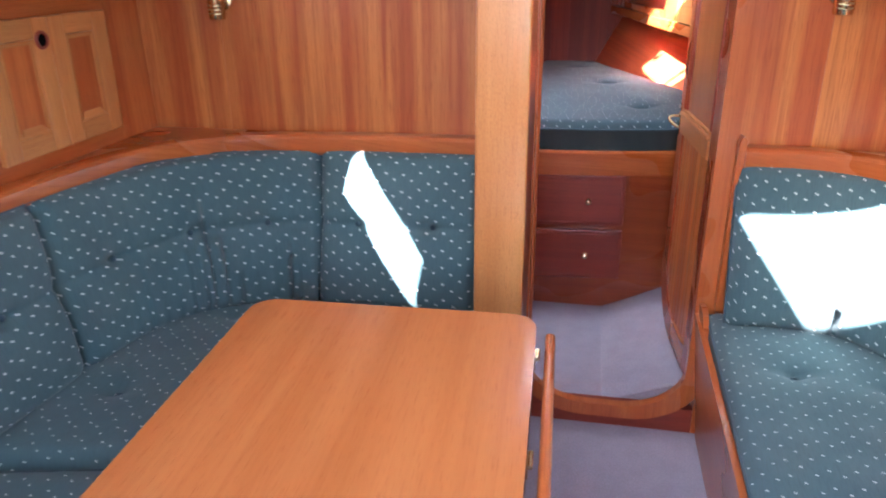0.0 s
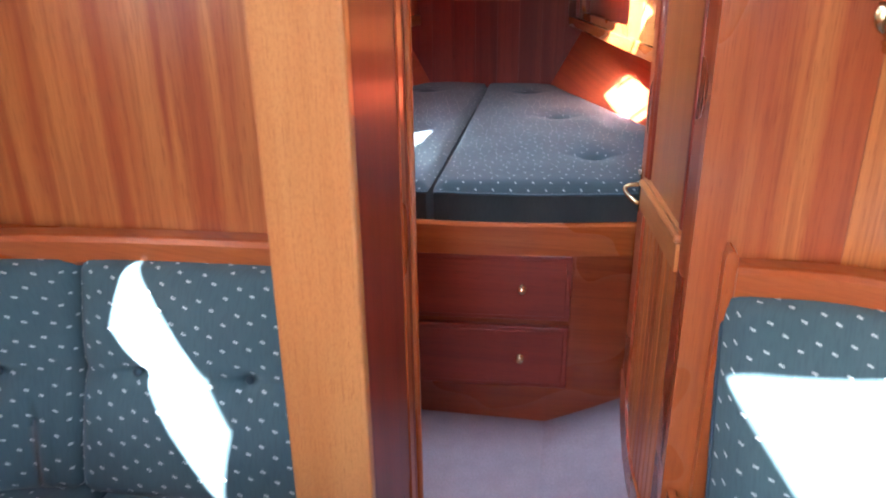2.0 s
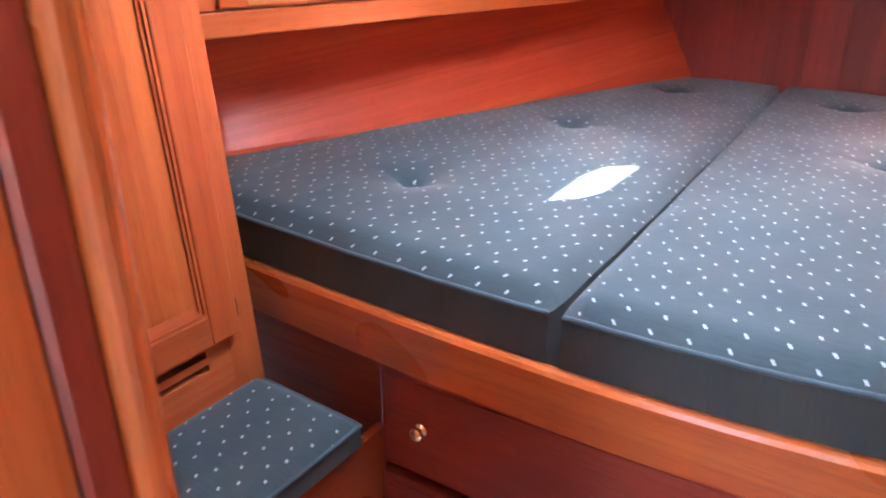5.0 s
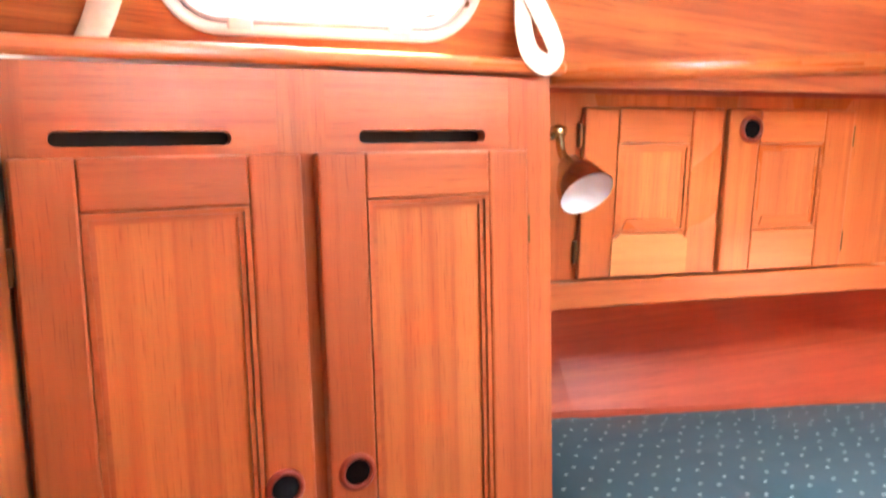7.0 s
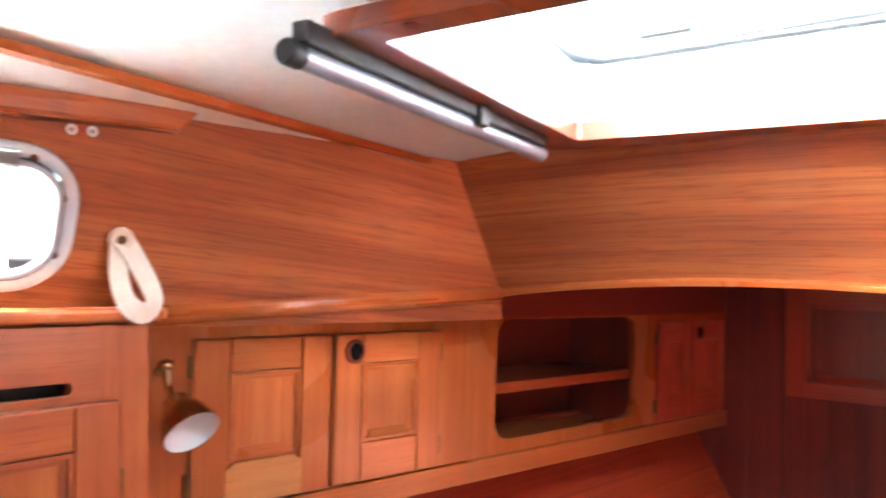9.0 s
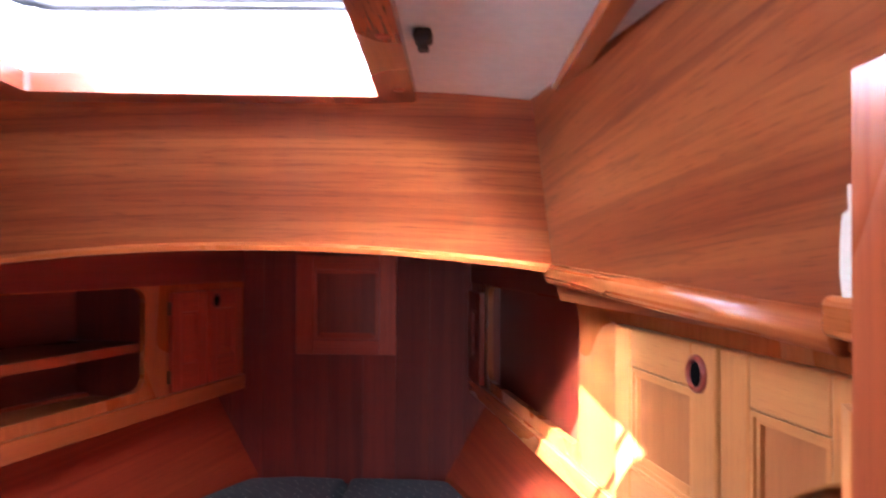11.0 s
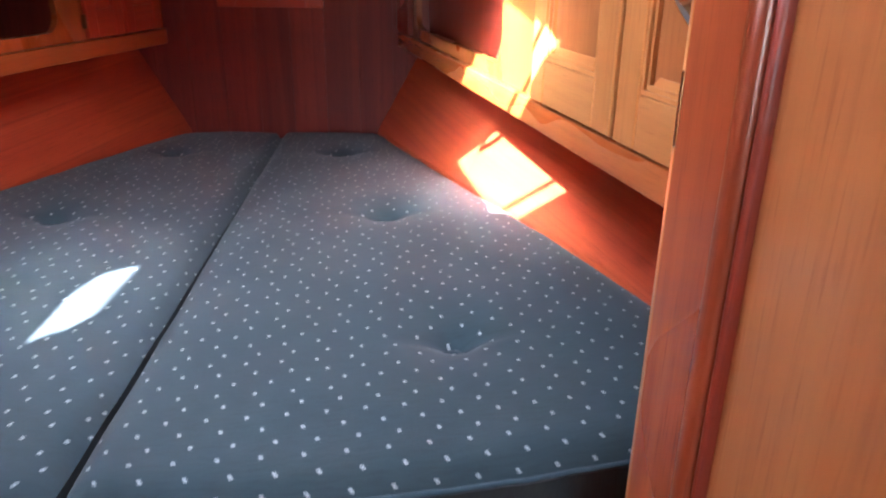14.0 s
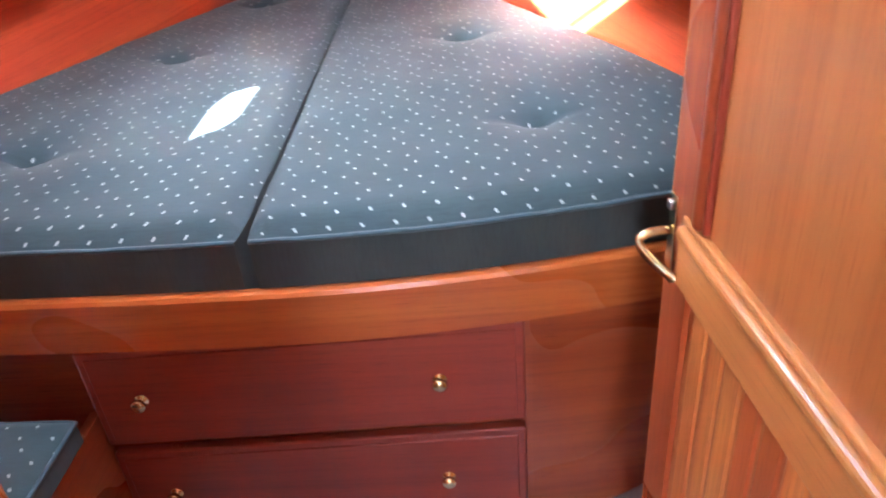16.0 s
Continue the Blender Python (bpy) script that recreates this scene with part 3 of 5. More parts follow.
def ledge(line, corner, z, flip, label):
    """A curved ledge: its moulded nosing and the flat of the shelf behind it."""
    d = thing("ledge", Matrix.Identity(4), label, "ledge")
    prof = [(-0.02, -0.070), (0.020, -0.070), (0.030, -0.058), (0.033, -0.02), (0.033, -0.012), (0.026, -0.002), (0.016, 0.0), (-0.02, 0.0)]
    path = [Vector((x, y, z)) for x, y in (reversed(line) if flip else line)]
    part("nosing", sweep(path, prof), WOOD, d, "rounded front edge", flat=((1, 0.6, 0), (0.15, 0.2, 1)))
    part("shelf", prism(list(line) + corner, 'z', z - 0.036, z - 0.010), WOOD, d, grain='x')


port_line = [(p.x, p.y) for p in curve_pts([(-0.035, 2.262, 0), (-0.35, 2.252, 0), (-0.56, 2.236, 0), (-0.76, 2.207, 0), (-0.935, 2.132, 0), (-1.09, 1.960, 0), (-1.162, 1.70, 0), (-1.19, 1.45, 0), (-1.215, 1.1, 0), (-1.235, 0.4, 0), (-1.235, -0.4, 0)], 6)]
ledge(port_line, [(-1.855, -0.4), (-1.855, BY - 0.003), (-0.036, BY - 0.003)], 0.980, True, "curved mahogany ledge above the port settee backs")
stbd_line = [(p.x, p.y) for p in curve_pts([(0.742, 2.255, 0), (0.95, 2.24, 0), (1.12, 2.15, 0), (1.25, 1.95, 0), (1.30, 1.65, 0), (1.31, 0.8, 0), (1.31, -0.4, 0)], 6)]
ledge(stbd_line, [(1.855, -0.4), (1.855, BY - 0.003), (0.742, BY - 0.003)], 0.985, False, "curved mahogany ledge above the starboard settee backs")


def table():
    c = Vector((-0.165, 1.0, 0))
    t = thing("saloon_table", Matrix.Translation(c) @ pose(0, 0, 0, 0, 0, 2.2) @ Matrix.Translation(-c), "glossy mahogany saloon table with rounded corners and a folded leaf", "table")
    bm = prism(rounded(0.73, 1.20, 0.065, -0.162, 0.995), 'z', 0.66, 0.69)
    bmesh.ops.bevel(bm, geom=[e for e in bm.edges if e.calc_face_angle(0) > 1.0], offset=0.007, segments=3, affect='EDGES', profile=0.5)
    part("tabletop", bm, TABLE, t, grain='y')
    bm = prism(rounded(0.024, 0.335, 0.010, 0.237, 0.506, 4), 'y', 0.42, 1.535)
    part("drop_leaf", bm, WOOD, t, "folded leaf with a rounded edge hanging beside the top", grain='y')
    for y in (0.62, 1.06, 1.44):
        hg = part("hinge", box((0.2035, y - 0.022, 0.640), (0.2062, y + 0.022, 0.672), 0.0006), BRASS, t, "brass leaf hinge")
        part("knuckle", lathe([(0.0, y - 0.022), (0.0048, y - 0.022), (0.0048, y + 0.022), (0.0, y + 0.022)], 10, 'y', (0.2105, 0, 0.668)), BRASS, hg, smooth=False)
    part("rim", box((0.186, 0.42, 0.600), (0.2025, 1.53, 0.6595), 0.003), RED, t, grain='y')
    part("pedestal", box((-0.28, 0.75, -0.015), (-0.06, 1.25, 0.66), 0.01), WOOD, t, grain='z')
    part("foot", box((-0.33, 0.65, SZ), (-0.01, 1.35, -0.015), 0.012), WOOD, t, grain='y')
    return t


table()


def strip_F(line, z0, z1, lean, d0=0.0):
    """Back pads: along a plan line, from z0 up to z1, leaning back; the normal points to the room side."""
    pts = [Vector((x, y, 0)) for x, y in line]
    acc = [0.0]
    for a, b in zip(pts, pts[1:]):
        acc.append(acc[-1] + (b - a).length)

    def F(u, v):
        s = u * acc[-1]
        i = max(k for k in range(len(acc) - 1) if acc[k] <= s + 1e-9)
        f = (s - acc[i]) / (acc[i + 1] - acc[i])
        p = pts[i].lerp(pts[i + 1], f)
        a, b = pts[max(i - 1, 0)], pts[min(i + 2, len(pts) - 1)]
        t = (pts[i + 1] - pts[i]).normalized().lerp((b - a).normalized(), 0.6).normalized()
        nrm = Vector((t.y, -t.x, 0))
        z = z0 + (z1 - z0) * v
        q = p + nrm * (d0 + (lean[0] + (lean[1] - lean[0]) * u) * (1 - v) ** 1.2) + Vector((0, 0, z))
        return q, (nrm + Vector((0, 0, 0.22))).normalized()
    return F


def sub(line, y_from, y_to):
    """The stretch of a smooth line between two fractions of its length."""
    pts = [Vector((x, y, 0)) for x, y in line]
    acc = [0.0]
    for a, b in zip(pts, pts[1:]):
        acc.append(acc[-1] + (b - a).length)
    out = []
    for k in range(17):
        s = (y_from + (y_to - y_from) * k / 16) * acc[-1]
        i = max(j for j in range(len(acc) - 1) if acc[j] <= s + 1e-9)
        f = (s - acc[i]) / (acc[i + 1] - acc[i])
        p = pts[i].lerp(pts[i + 1], f)
        out.append((p.x, p.y))
    return out


# back cushions, port: one flat beside the post, one bent round the corner, more along the side
back_line = [(p.x, p.y) for p in curve_pts([(-1.24, -0.4, 0), (-1.235, 0.5, 0), (-1.205, 1.15, 0), (-1.178, 1.508, 0), (-1.145, 1.815, 0), (-1, 2.07, 0), (-0.73, 2.225, 0), (-0.45, 2.258, 0), (-0.04, 2.266, 0)], 8)]
for span, nm, lean in (((0.843, 0.998), "square", (0.15, 0.15)), ((0.552, 0.841), "bent round the corner", (0.065, 0.15)), ((0.27, 0.550), "long", (0.06, 0.065)), ((0.01, 0.268), "long", (0.06, 0.06))):
    c = thing("back_cushion", Matrix.Identity(4), "teal flecked settee back cushion, %s, buttoned and piped" % nm, "cushion", "saloon back cushions")
    L = span[1] - span[0]
    tl = ((0.25, 0.53), (0.72, 0.53)) if L < 0.22 else ((0.2, 0.53), (0.5, 0.53), (0.8, 0.53))
    pad(c, strip_F(sub(back_line, *span), 0.425, 0.925, lean), 64 if L > 0.2 else 40, 50, 0.062, 0.04, 0.040, tl, 0.040, 0.036, seams=(0.53,), turn=True, drop=1.0)
# back cushions, starboard, on the bulkhead and round its corner
back_s = [(p.x, p.y) for p in curve_pts([(0.728, 2.268, 0), (0.95, 2.262, 0), (1.14, 2.18, 0), (1.27, 1.98, 0), (1.325, 1.66, 0), (1.335, 1.0, 0), (1.335, 0.0, 0)], 8)]
for span, nm, lean in (((0.0, 0.28), "bent round the corner", (0.13, 0.08)), ((0.282, 0.62), "long", (0.08, 0.06)), ((0.622, 0.99), "long", (0.06, 0.06))):
    c = thing("back_cushion", Matrix.Identity(4), "teal flecked starboard settee back cushion, %s" % nm, "cushion", "saloon back cushions")
    pad(c, strip_F(sub(back_s, *span), 0.44, 0.930, lean), 36, 26, 0.064, 0.04, 0.036, ((0.3, 0.53), (0.7, 0.53)), 0.045, 0.028, turn=True, drop=1.0)


def quad_F(a, b, c, d, z):
    """Flat pads on a four-cornered plan: a to b along U, d to c opposite."""
    a, b, c, d = (Vector((*p, z)) for p in (a, b, c, d))

    def F(u, v):
        return a.lerp(b, u).lerp(d.lerp(c, u), v), Vector((0, 0, 1))
    return F


SEATS = (("forward settee seat cushion, teal with pale flecks", (-0.545, 1.52), (0.106, 1.52), (0.106, 2.20), (-0.545, 2.20), ((0.3, 0.5), (0.72, 0.5))),
         ("corner settee seat cushion, teal with pale flecks", (-1.21, 1.10), (-0.562, 1.25), (-0.562, 2.20), (-1.10, 2.14), ((0.4, 0.3), (0.55, 0.75))),
         ("port settee seat cushion, teal with pale flecks", (-1.22, -0.4), (-0.62, -0.4), (-0.562, 1.242), (-1.21, 1.092), ((0.5, 0.3), (0.5, 0.7))))
for lab, a, b, c, d, tl in SEATS:
    s = thing("seat_cushion", Matrix.Identity(4), lab, "cushion", "saloon seat cushions")
    pad(s, quad_F(a, b, c, d, 0.34), 34, 34, 0.095, 0.04, 0.018, tl, 0.07, 0.028, turn=True, drop=0.9, stuff=SEAT)
s = thing("seat_cushion", Matrix.Identity(4), "starboard settee seat cushion, teal with pale flecks and buttons", "cushion", "saloon seat cushions")
pad(s, quad_F((0.650, 0.75), (1.33, 0.75), (1.25, 2.18), (0.694, 2.215), 0.345), 44, 80, 0.108, 0.04, 0.02, ((0.32, 0.36), (0.32, 0.75), (0.72, 0.36), (0.72, 0.72)), 0.07, 0.03, turn=True, drop=0.55, stuff=SEAT)
s = thing("seat_cushion", Matrix.Identity(4), "aft starboard settee seat cushion, teal with pale flecks", "cushion", "saloon seat cushions")
pad(s, quad_F((0.650, -0.4), (1.33, -0.4), (1.33, 0.745), (0.650, 0.745), 0.345), 24, 30, 0.108, 0.04, 0.02, ((0.5, 0.5),), 0.07, 0.03, turn=True, drop=0.9, stuff=SEAT)


def settee_base(poly, z, label):
    b = thing("settee_base", Matrix.Identity(4), label, "settee base")
    part("plinth", prism(poly, 'z', SZ, z - 0.03), WOOD, b, grain='y')
    part("seat_board", prism(poly, 'z', z - 0.029, z), RED, b, grain='y')
    return b


settee_base([(-1.85, -0.4), (-0.60, -0.4), (-0.54, 1.24), (-0.54, 1.54), (0.100, 1.54), (0.100, 1.940), (-0.036, 1.940), (-0.036, BY - 0.004), (-1.85, BY - 0.004)], 0.338, "varnished mahogany base under the port settee")
b = settee_base([(0.737, -0.4), (1.85, -0.4), (1.85, BY - 0.026), (0.741, BY - 0.026)], 0.340, "varnished mahogany base under the starboard settee")
part("front_board", hexa([(0.716, -0.4, SZ), (0.734, -0.4, SZ), (0.738, BY - 0.03, SZ), (0.720, BY - 0.03, SZ),
                          (0.630, -0.4, 0.412), (0.645, -0.4, 0.412), (0.682, BY - 0.03, 0.418), (0.662, BY - 0.03, 0.418)]), WOOD, b, "leaning front board with a rounded top edge", grain='y')
bm = prism([(0.0, 0.385), (0.0, 0.455), (-0.05, 0.462), (-0.09, 0.452), (-0.12, 0.425), (-0.125, 0.385)], 'x', 0.672, 0.690)
bm.transform(Matrix.Translation((0, BY - 0.03, 0)))
part("end_fiddle", bm, WOOD, b, "shaped end piece", grain='y')
ep = thing("settee_end_trim", Matrix.Identity(4), "upright mahogany trim with a rounded top at the settee's end", "trim")
bm = prism([(0.0, 0.442), (0.024, 0.442), (0.024, 0.996), (0.022, 1.006), (0.017, 1.012), (0.012, 1.014), (0.007, 1.012), (0.002, 1.006), (0.0, 0.996)], 'y', BY - 0.050, BY - 0.003)
bmesh.ops.bevel(bm, geom=[e for e in bm.edges if e.calc_face_angle(0) > 1.2], offset=0.007, segments=3, affect='EDGES', profile=0.5)
bm.transform(Matrix.Translation((0.7185, 0, 0)))
part("board", bm, WOOD, ep, grain='z')

# lockers above the port settee, between shelf and side deck
lk = thing("saloon_locker", Matrix.Identity(4), "row of teak lockers under the side deck above the settee", "locker")
part("face", box((-1.24, -0.4, 0.955), (-1.22, 2.085, 1.44)), PANEL, lk, grain='y')
part("corner_filler", hexa([(-1.24, 2.085, 0.955), (-1.22, 2.085, 0.955), (-1.215, BY - 0.003, 0.955), (-1.24, BY - 0.003, 0.955), (-1.24, 2.085, 1.44), (-1.22, 2.085, 1.44), (-1.225, BY - 0.003, 1.44), (-1.24, BY - 0.003, 1.44)]), PANEL, lk, grain='z')
for y0, hole in ((1.812, None), (1.556, (0.215, 0.30)), (1.21, None), (0.955, (0.215, 0.30))):
    panel_door(lk, frame_at((-1.217, y0, 1.018), (0, 1, 0)), 0.252, 0.36, "small teak door with a sunk panel", 0.062, 0.055, hole, hinge_side=1)


def wall_lamp_tube(m, label):
    """A brass cylinder lamp on a bulkhead."""
    d = thing("wall_lamp", m, label, "lamp")
    part("shade", lathe([(0.020, 0.0), (0.024, 0.0), (0.026, 0.003), (0.026, 0.11), (0.024, 0.115), (0.0, 0.115)], 24, 'z', (0, -0.045, 0)), BRASS, d, "brass tube shade", smooth=True)
    for k in range(3):
        part("ring", lathe([(0.0265, 0.012 + 0.012 * k), (0.0285, 0.014 + 0.012 * k), (0.0285, 0.018 + 0.012 * k), (0.0265, 0.020 + 0.012 * k)], 24, 'z', (0, -0.045, 0)), BRASS, d, smooth=True)
    part("bracket", box((-0.008, -0.025, 0.04), (0.008, 0.0, 0.07), 0.002), BRASS, d)
    part("backplate", lathe([(0.0, -0.006), (0.03, -0.006), (0.034, -0.002), (0.034, 0.0)], 24, 'y', (0, 0, 0.055)), BRASS, d, smooth=True)
    return d


LAMPS = ((-0.915, 1.338), (0.935, 1.363))
for x, z in LAMPS:
    wall_lamp_tube(Matrix.Translation((x, BY - 0.001, z)), "small brass tube lamp on the mahogany bulkhead")

# ---------- the door to the fore cabin, standing open ----------
DM = frame_at((0.612, 2.855, 0.0), (0.055, -0.560, 0.0))   # X from free edge to hinges, front to the cabin's middle
DW, DT = 0.555, 0.035


def cabin_door():
    d = thing("cabin_door", DM, "varnished mahogany cabin door standing open, with a brass lever", "door")
    s = 0.088
    zb = 0.13
    # foot outline with a rounded free corner
    r = 0.26
    arc = [math.pi / 2 * k / 10 for k in range(11)]
    bm = bmesh.new()
    ring = [(r - r * math.cos(q), zb + r - r * math.sin(q)) for q in arc]
    ri = r - s
    inn = [(r - ri * math.cos(q), zb + r - ri * math.sin(q)) for q in arc]
    for i in range(10):
        hexa([(*p[:1], y, p[1]) for y in (0.0, DT) for p in (ring[i], ring[i + 1], inn[i + 1], inn[i])], bm)
    box((0.020, 0.0, zb + r), (s, DT, 1.735), bm=bm)
    bmesh.ops.remove_doubles(bm, verts=bm.verts[:], dist=0.0002)
    part("free_stile", bm, MAHO, d, grain='z')
    # Pale teak here paints the cabin light that the bevel reflects.
    lip = part("edge_strip", prism([(-0.004, 0.009), (0.017, 0.0006), (0.0196, 0.0006), (0.0196, DT), (-0.004, DT)], 'z', zb + r, 1.556), TEAK, d, "bevelled strip along the free edge, paler for the light it catches", grain='z')
    part("latch_plate", box((0.0150, -0.0006, 1.345), (0.0186, 0.004, 1.395), 0.0008), BRASS, lip)
    part("hinge_stile", box((DW - 0.075, 0.0, zb), (DW, DT, 1.735), 0.004), MAHO, d, grain='z')
    part("foot_rail", box((r, 0.0005, zb), (DW - 0.075, DT - 0.0005, zb + s)), WOOD, d, grain='x')
    part("head_rail", box((s, 0.0005, 1.63), (DW - 0.075, DT - 0.0005, 1.735)), WOOD, d, grain='x')
    part("upper_panel", box((s, 0.006, 0.98), (DW - 0.075, 0.024, 1.63)), DOORPAN, d, "smooth upper panel", grain='z')
    part("lower_panel", box((s * 0.6, 0.0075, zb + 0.10), (DW - 0.075, 0.024, 0.93)), BULK, d, "fluted lower panel", grain='z')
    for k in range(9):
        x = s + 0.012 + k * 0.044
        part("flute", prism([(x, 0.0077), (x + 0.005, 0.0060), (x + 0.036, 0.0060), (x + 0.041, 0.0077)], 'z', zb + (0.19, 0.12, 0.10)[k] if k < 3 else zb + 0.092, 0.918), BULK, d, grain='z')
    r0 = 0.064
    part("lock_rail", box((r0, -0.006, 0.902), (DW - 0.080, DT - 0.004, 0.964), 0.003), TEAK, d, "pale middle rail", grain='x')
    part("rail_nosing", box((r0, -0.013, 0.9645), (DW - 0.080, 0.008, 0.983), 0.0085, 4), TEAK, d, "rounded bead along the rail", grain='x')
    part("rail_fillet", box((r0, -0.004, 0.9835), (DW - 0.080, 0.008, 0.993), 0.003, 2), TEAK, d, "narrow fillet above the bead", grain='x')
    part("moulding", box((s + 0.004, -0.008, 0.994), (s + 0.022, 0.012, 1.64), 0.0075, 5), MAHO, d, "dark rounded bead beside the panel", grain='z', smooth=True)
    part("moulding", box((s + 0.0225, -0.002, 0.994), (s + 0.030, 0.012, 1.64), 0.0035, 3), RED, d, "thin dark bead beside the panel", grain='z', smooth=True)
    part("moulding", box((DW - 0.095, -0.003, 0.994), (DW - 0.076, 0.012, 1.64), 0.005, 3), RED, d, "dark bead round the panel", grain='z')
    plate = part("escutcheon", box((0.022, -0.003, 0.885), (0.042, 0.0, 1.004), 0.0012), BRASS, d, "narrow brass lock plate")
    part("lever", sweep(curve_pts([(0.033, -0.003, 0.957), (0.033, -0.028, 0.956), (0.034, -0.040, 0.950), (0.042, -0.041, 0.942), (0.062, -0.031, 0.932), (0.084, -0.020, 0.926), (0.088, -0.014, 0.925)], 4), circle(0.0058, 8), up=(0, 0, 1)), BRASS, plate, "bent brass lever", smooth=True)
    part("keeper", box((0.026, -0.009, 0.985), (0.038, -0.003, 0.997), 0.002), STEEL, plate)
    return d


cabin_door()

# ---------- the fore cabin's shell ----------
struct("floor_cabin", box((-0.75, 2.318, -0.115), (0.39, 3.40, 0.0)), CARPET, "grey carpeted cabin sole", "floor")
struct("floor_cabin_side", hexa([(0.39, 2.318, -0.04), (1.2, 2.318, 0.26), (1.2, 3.40, 0.26), (0.39, 3.40, -0.04), (0.39, 2.318, 0.0), (1.2, 2.318, 0.30), (1.2, 3.40, 0.30), (0.39, 3.40, 0.0)]), CARPET, "grey carpet rising up the hull's side", "floor")


def port_x(y):
    """Port cupboard faces."""
    return -0.828 + 0.215 * (y - 3.185)


def stbd_x(y):
    return 0.775 - 0.21 * (y - 3.185)


def side_x(y, z):
    """Port cabin side, leaning in towards the deck."""
    return -2.080 + 0.214 * y + 0.442 * z


def side_s(y, z):
    return -side_x(y, z) - 0.01


# headliner: a cambered sheet round the hatch, made of strips
HX0, HX1, HY0, HY1 = -0.225, 0.275, 2.94, 3.485


def deck_z(x, y):
    return 1.896 - 0.030 * (x / 0.6) ** 2 - 0.010 * (y - 2.9)


bm = bmesh.new()
xs = [-0.80, -0.62, -0.45, -0.32, HX0 - 0.05, HX1 + 0.05, 0.45, 0.62, 0.80]
ys = [2.318, 2.55, HY0 - 0.04, 3.2, HY1 + 0.01, 3.56]
vt = [[(bm.verts.new((x, y, deck_z(x, y))), bm.verts.new((x, y, deck_z(x, y) + 0.03))) for y in ys] for x in xs]
for i in range(len(xs) - 1):
    for j in range(len(ys) - 1):
        if i == 4 and 2 <= j <= 3:
            continue
        a, b_, c, d = vt[i][j], vt[i + 1][j], vt[i + 1][j + 1], vt[i][j + 1]
        bm.faces.new((a[0], d[0], c[0], b_[0]))
        bm.faces.new((a[1], b_[1], c[1], d[1]))
struct("ceiling_cabin", bm, CREAM, "cream cambered headliner under the coach roof", "ceiling", smooth=True)
# sides of the coach roof


def side_wall(name, fx, sgn, label):
    """Leaning cabin side; the port light is cut through it."""
    out = [(2.318, 1.56), (3.80, 1.56), (3.56, 1.90), (2.318, 1.90)]
    bm = holed(out, rounded(0.412, 0.172, 0.070, 2.695, 1.712, 6), lambda p, k: (fx(*p) + sgn * k, p[0], p[1]), 0.03)
    return struct(name, bm, FLAME, label, "wall", 'y')


side_wall("wall_coachroof_port", side_x, -1, "mahogany veneered cabin side with grain running fore and aft")
side_wall("wall_coachroof_starboard", side_s, 1, "mahogany veneered cabin side with grain running fore and aft")


# forward face of the coach roof: leaning panel with an arched lower edge
def transom():
    bm = bmesh.new()
    rows = []
    N = 16
    for i in range(N + 1):
        f = i / N
        xt, xb = -0.53 + 1.06 * f, -0.575 + 1.13 * f
        zt, zb = 1.893 - 0.03 * (2 * f - 1) ** 2, 1.662 - 0.040 * (2 * f - 1) ** 2
        rows.append([bm.verts.new(p) for p in ((xt, 3.505, zt), (xb, 3.757, zb), (xb, 3.787, zb + 0.004), (xt, 3.535, zt))])
    for a, b_ in zip(rows, rows[1:]):
        for k in range(4):
            bm.faces.new((a[k], b_[k], b_[(k + 1) % 4], a[(k + 1) % 4]))
    bm.faces.new(rows[0]), bm.faces.new(rows[-1])
    struct("wall_coachroof_front", bm, FLAME, "wide mahogany panel under the hatch with an arched lower edge", "wall", smooth=False, flat=((1, 0, 0), (0, 0.75, -0.7)))
    path = [(-0.575 + 1.13 * i / N, 3.760, 1.659 - 0.040 * (2 * i / N - 1) ** 2) for i in range(N + 1)]
    struct("trim_coachroof_lip", sweep(path, [(-0.006, -0.009), (0.016, -0.009), (0.020, 0.0), (0.012, 0.006), (-0.006, 0.006)]), WOOD, "pale bead along the arched panel edge", "trim", 'x')


transom()
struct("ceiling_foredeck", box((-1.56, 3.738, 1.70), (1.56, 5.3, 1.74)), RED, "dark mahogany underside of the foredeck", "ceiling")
struct("ceiling_side_deck_port", hexa([(-1.56, 2.318, 1.66), (-0.87, 2.318, 1.66), (-0.572, 3.737, 1.66), (-1.56, 3.737, 1.66), (-1.56, 2.318, 1.70), (-0.853, 2.318, 1.70), (-0.555, 3.737, 1.70), (-1.56, 3.737, 1.70)]), HULL, "white underside of the side deck", "ceiling")
struct("ceiling_side_deck_starboard", hexa([(0.88, 2.318, 1.66), (1.56, 2.318, 1.66), (1.56, 3.737, 1.66), (0.58, 3.737, 1.66), (0.865, 2.318, 1.70), (1.56, 2.318, 1.70), (1.56, 3.737, 1.70), (0.565, 3.737, 1.70)]), HULL, "white underside of the side deck", "ceiling")
FB = 5.03
fp = struct("wall_forepeak", box((-0.62, FB + 0.012, 0.5), (0.62, FB + 0.04, 1.72)), DARK, "forward bulkhead of upright mahogany boards, coloured dark for the forepeak's shade", "wall", 'z')
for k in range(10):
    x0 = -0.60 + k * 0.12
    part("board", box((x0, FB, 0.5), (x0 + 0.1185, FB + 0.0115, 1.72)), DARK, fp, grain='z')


# hull lining beside the mattress, leaning outwards
def edge_port(y):
    pts = ((2.9, -1.10), (3.286, -1.03), (3.675, -0.885), (4.22, -0.685), (4.95, -0.405), (5.2, -0.30))
    for (a, xa), (b_, xb) in zip(pts, pts[1:]):
        if y <= b_:
            return xa + (xb - xa) * (y - a) / (b_ - a)
    return pts[-1][1]


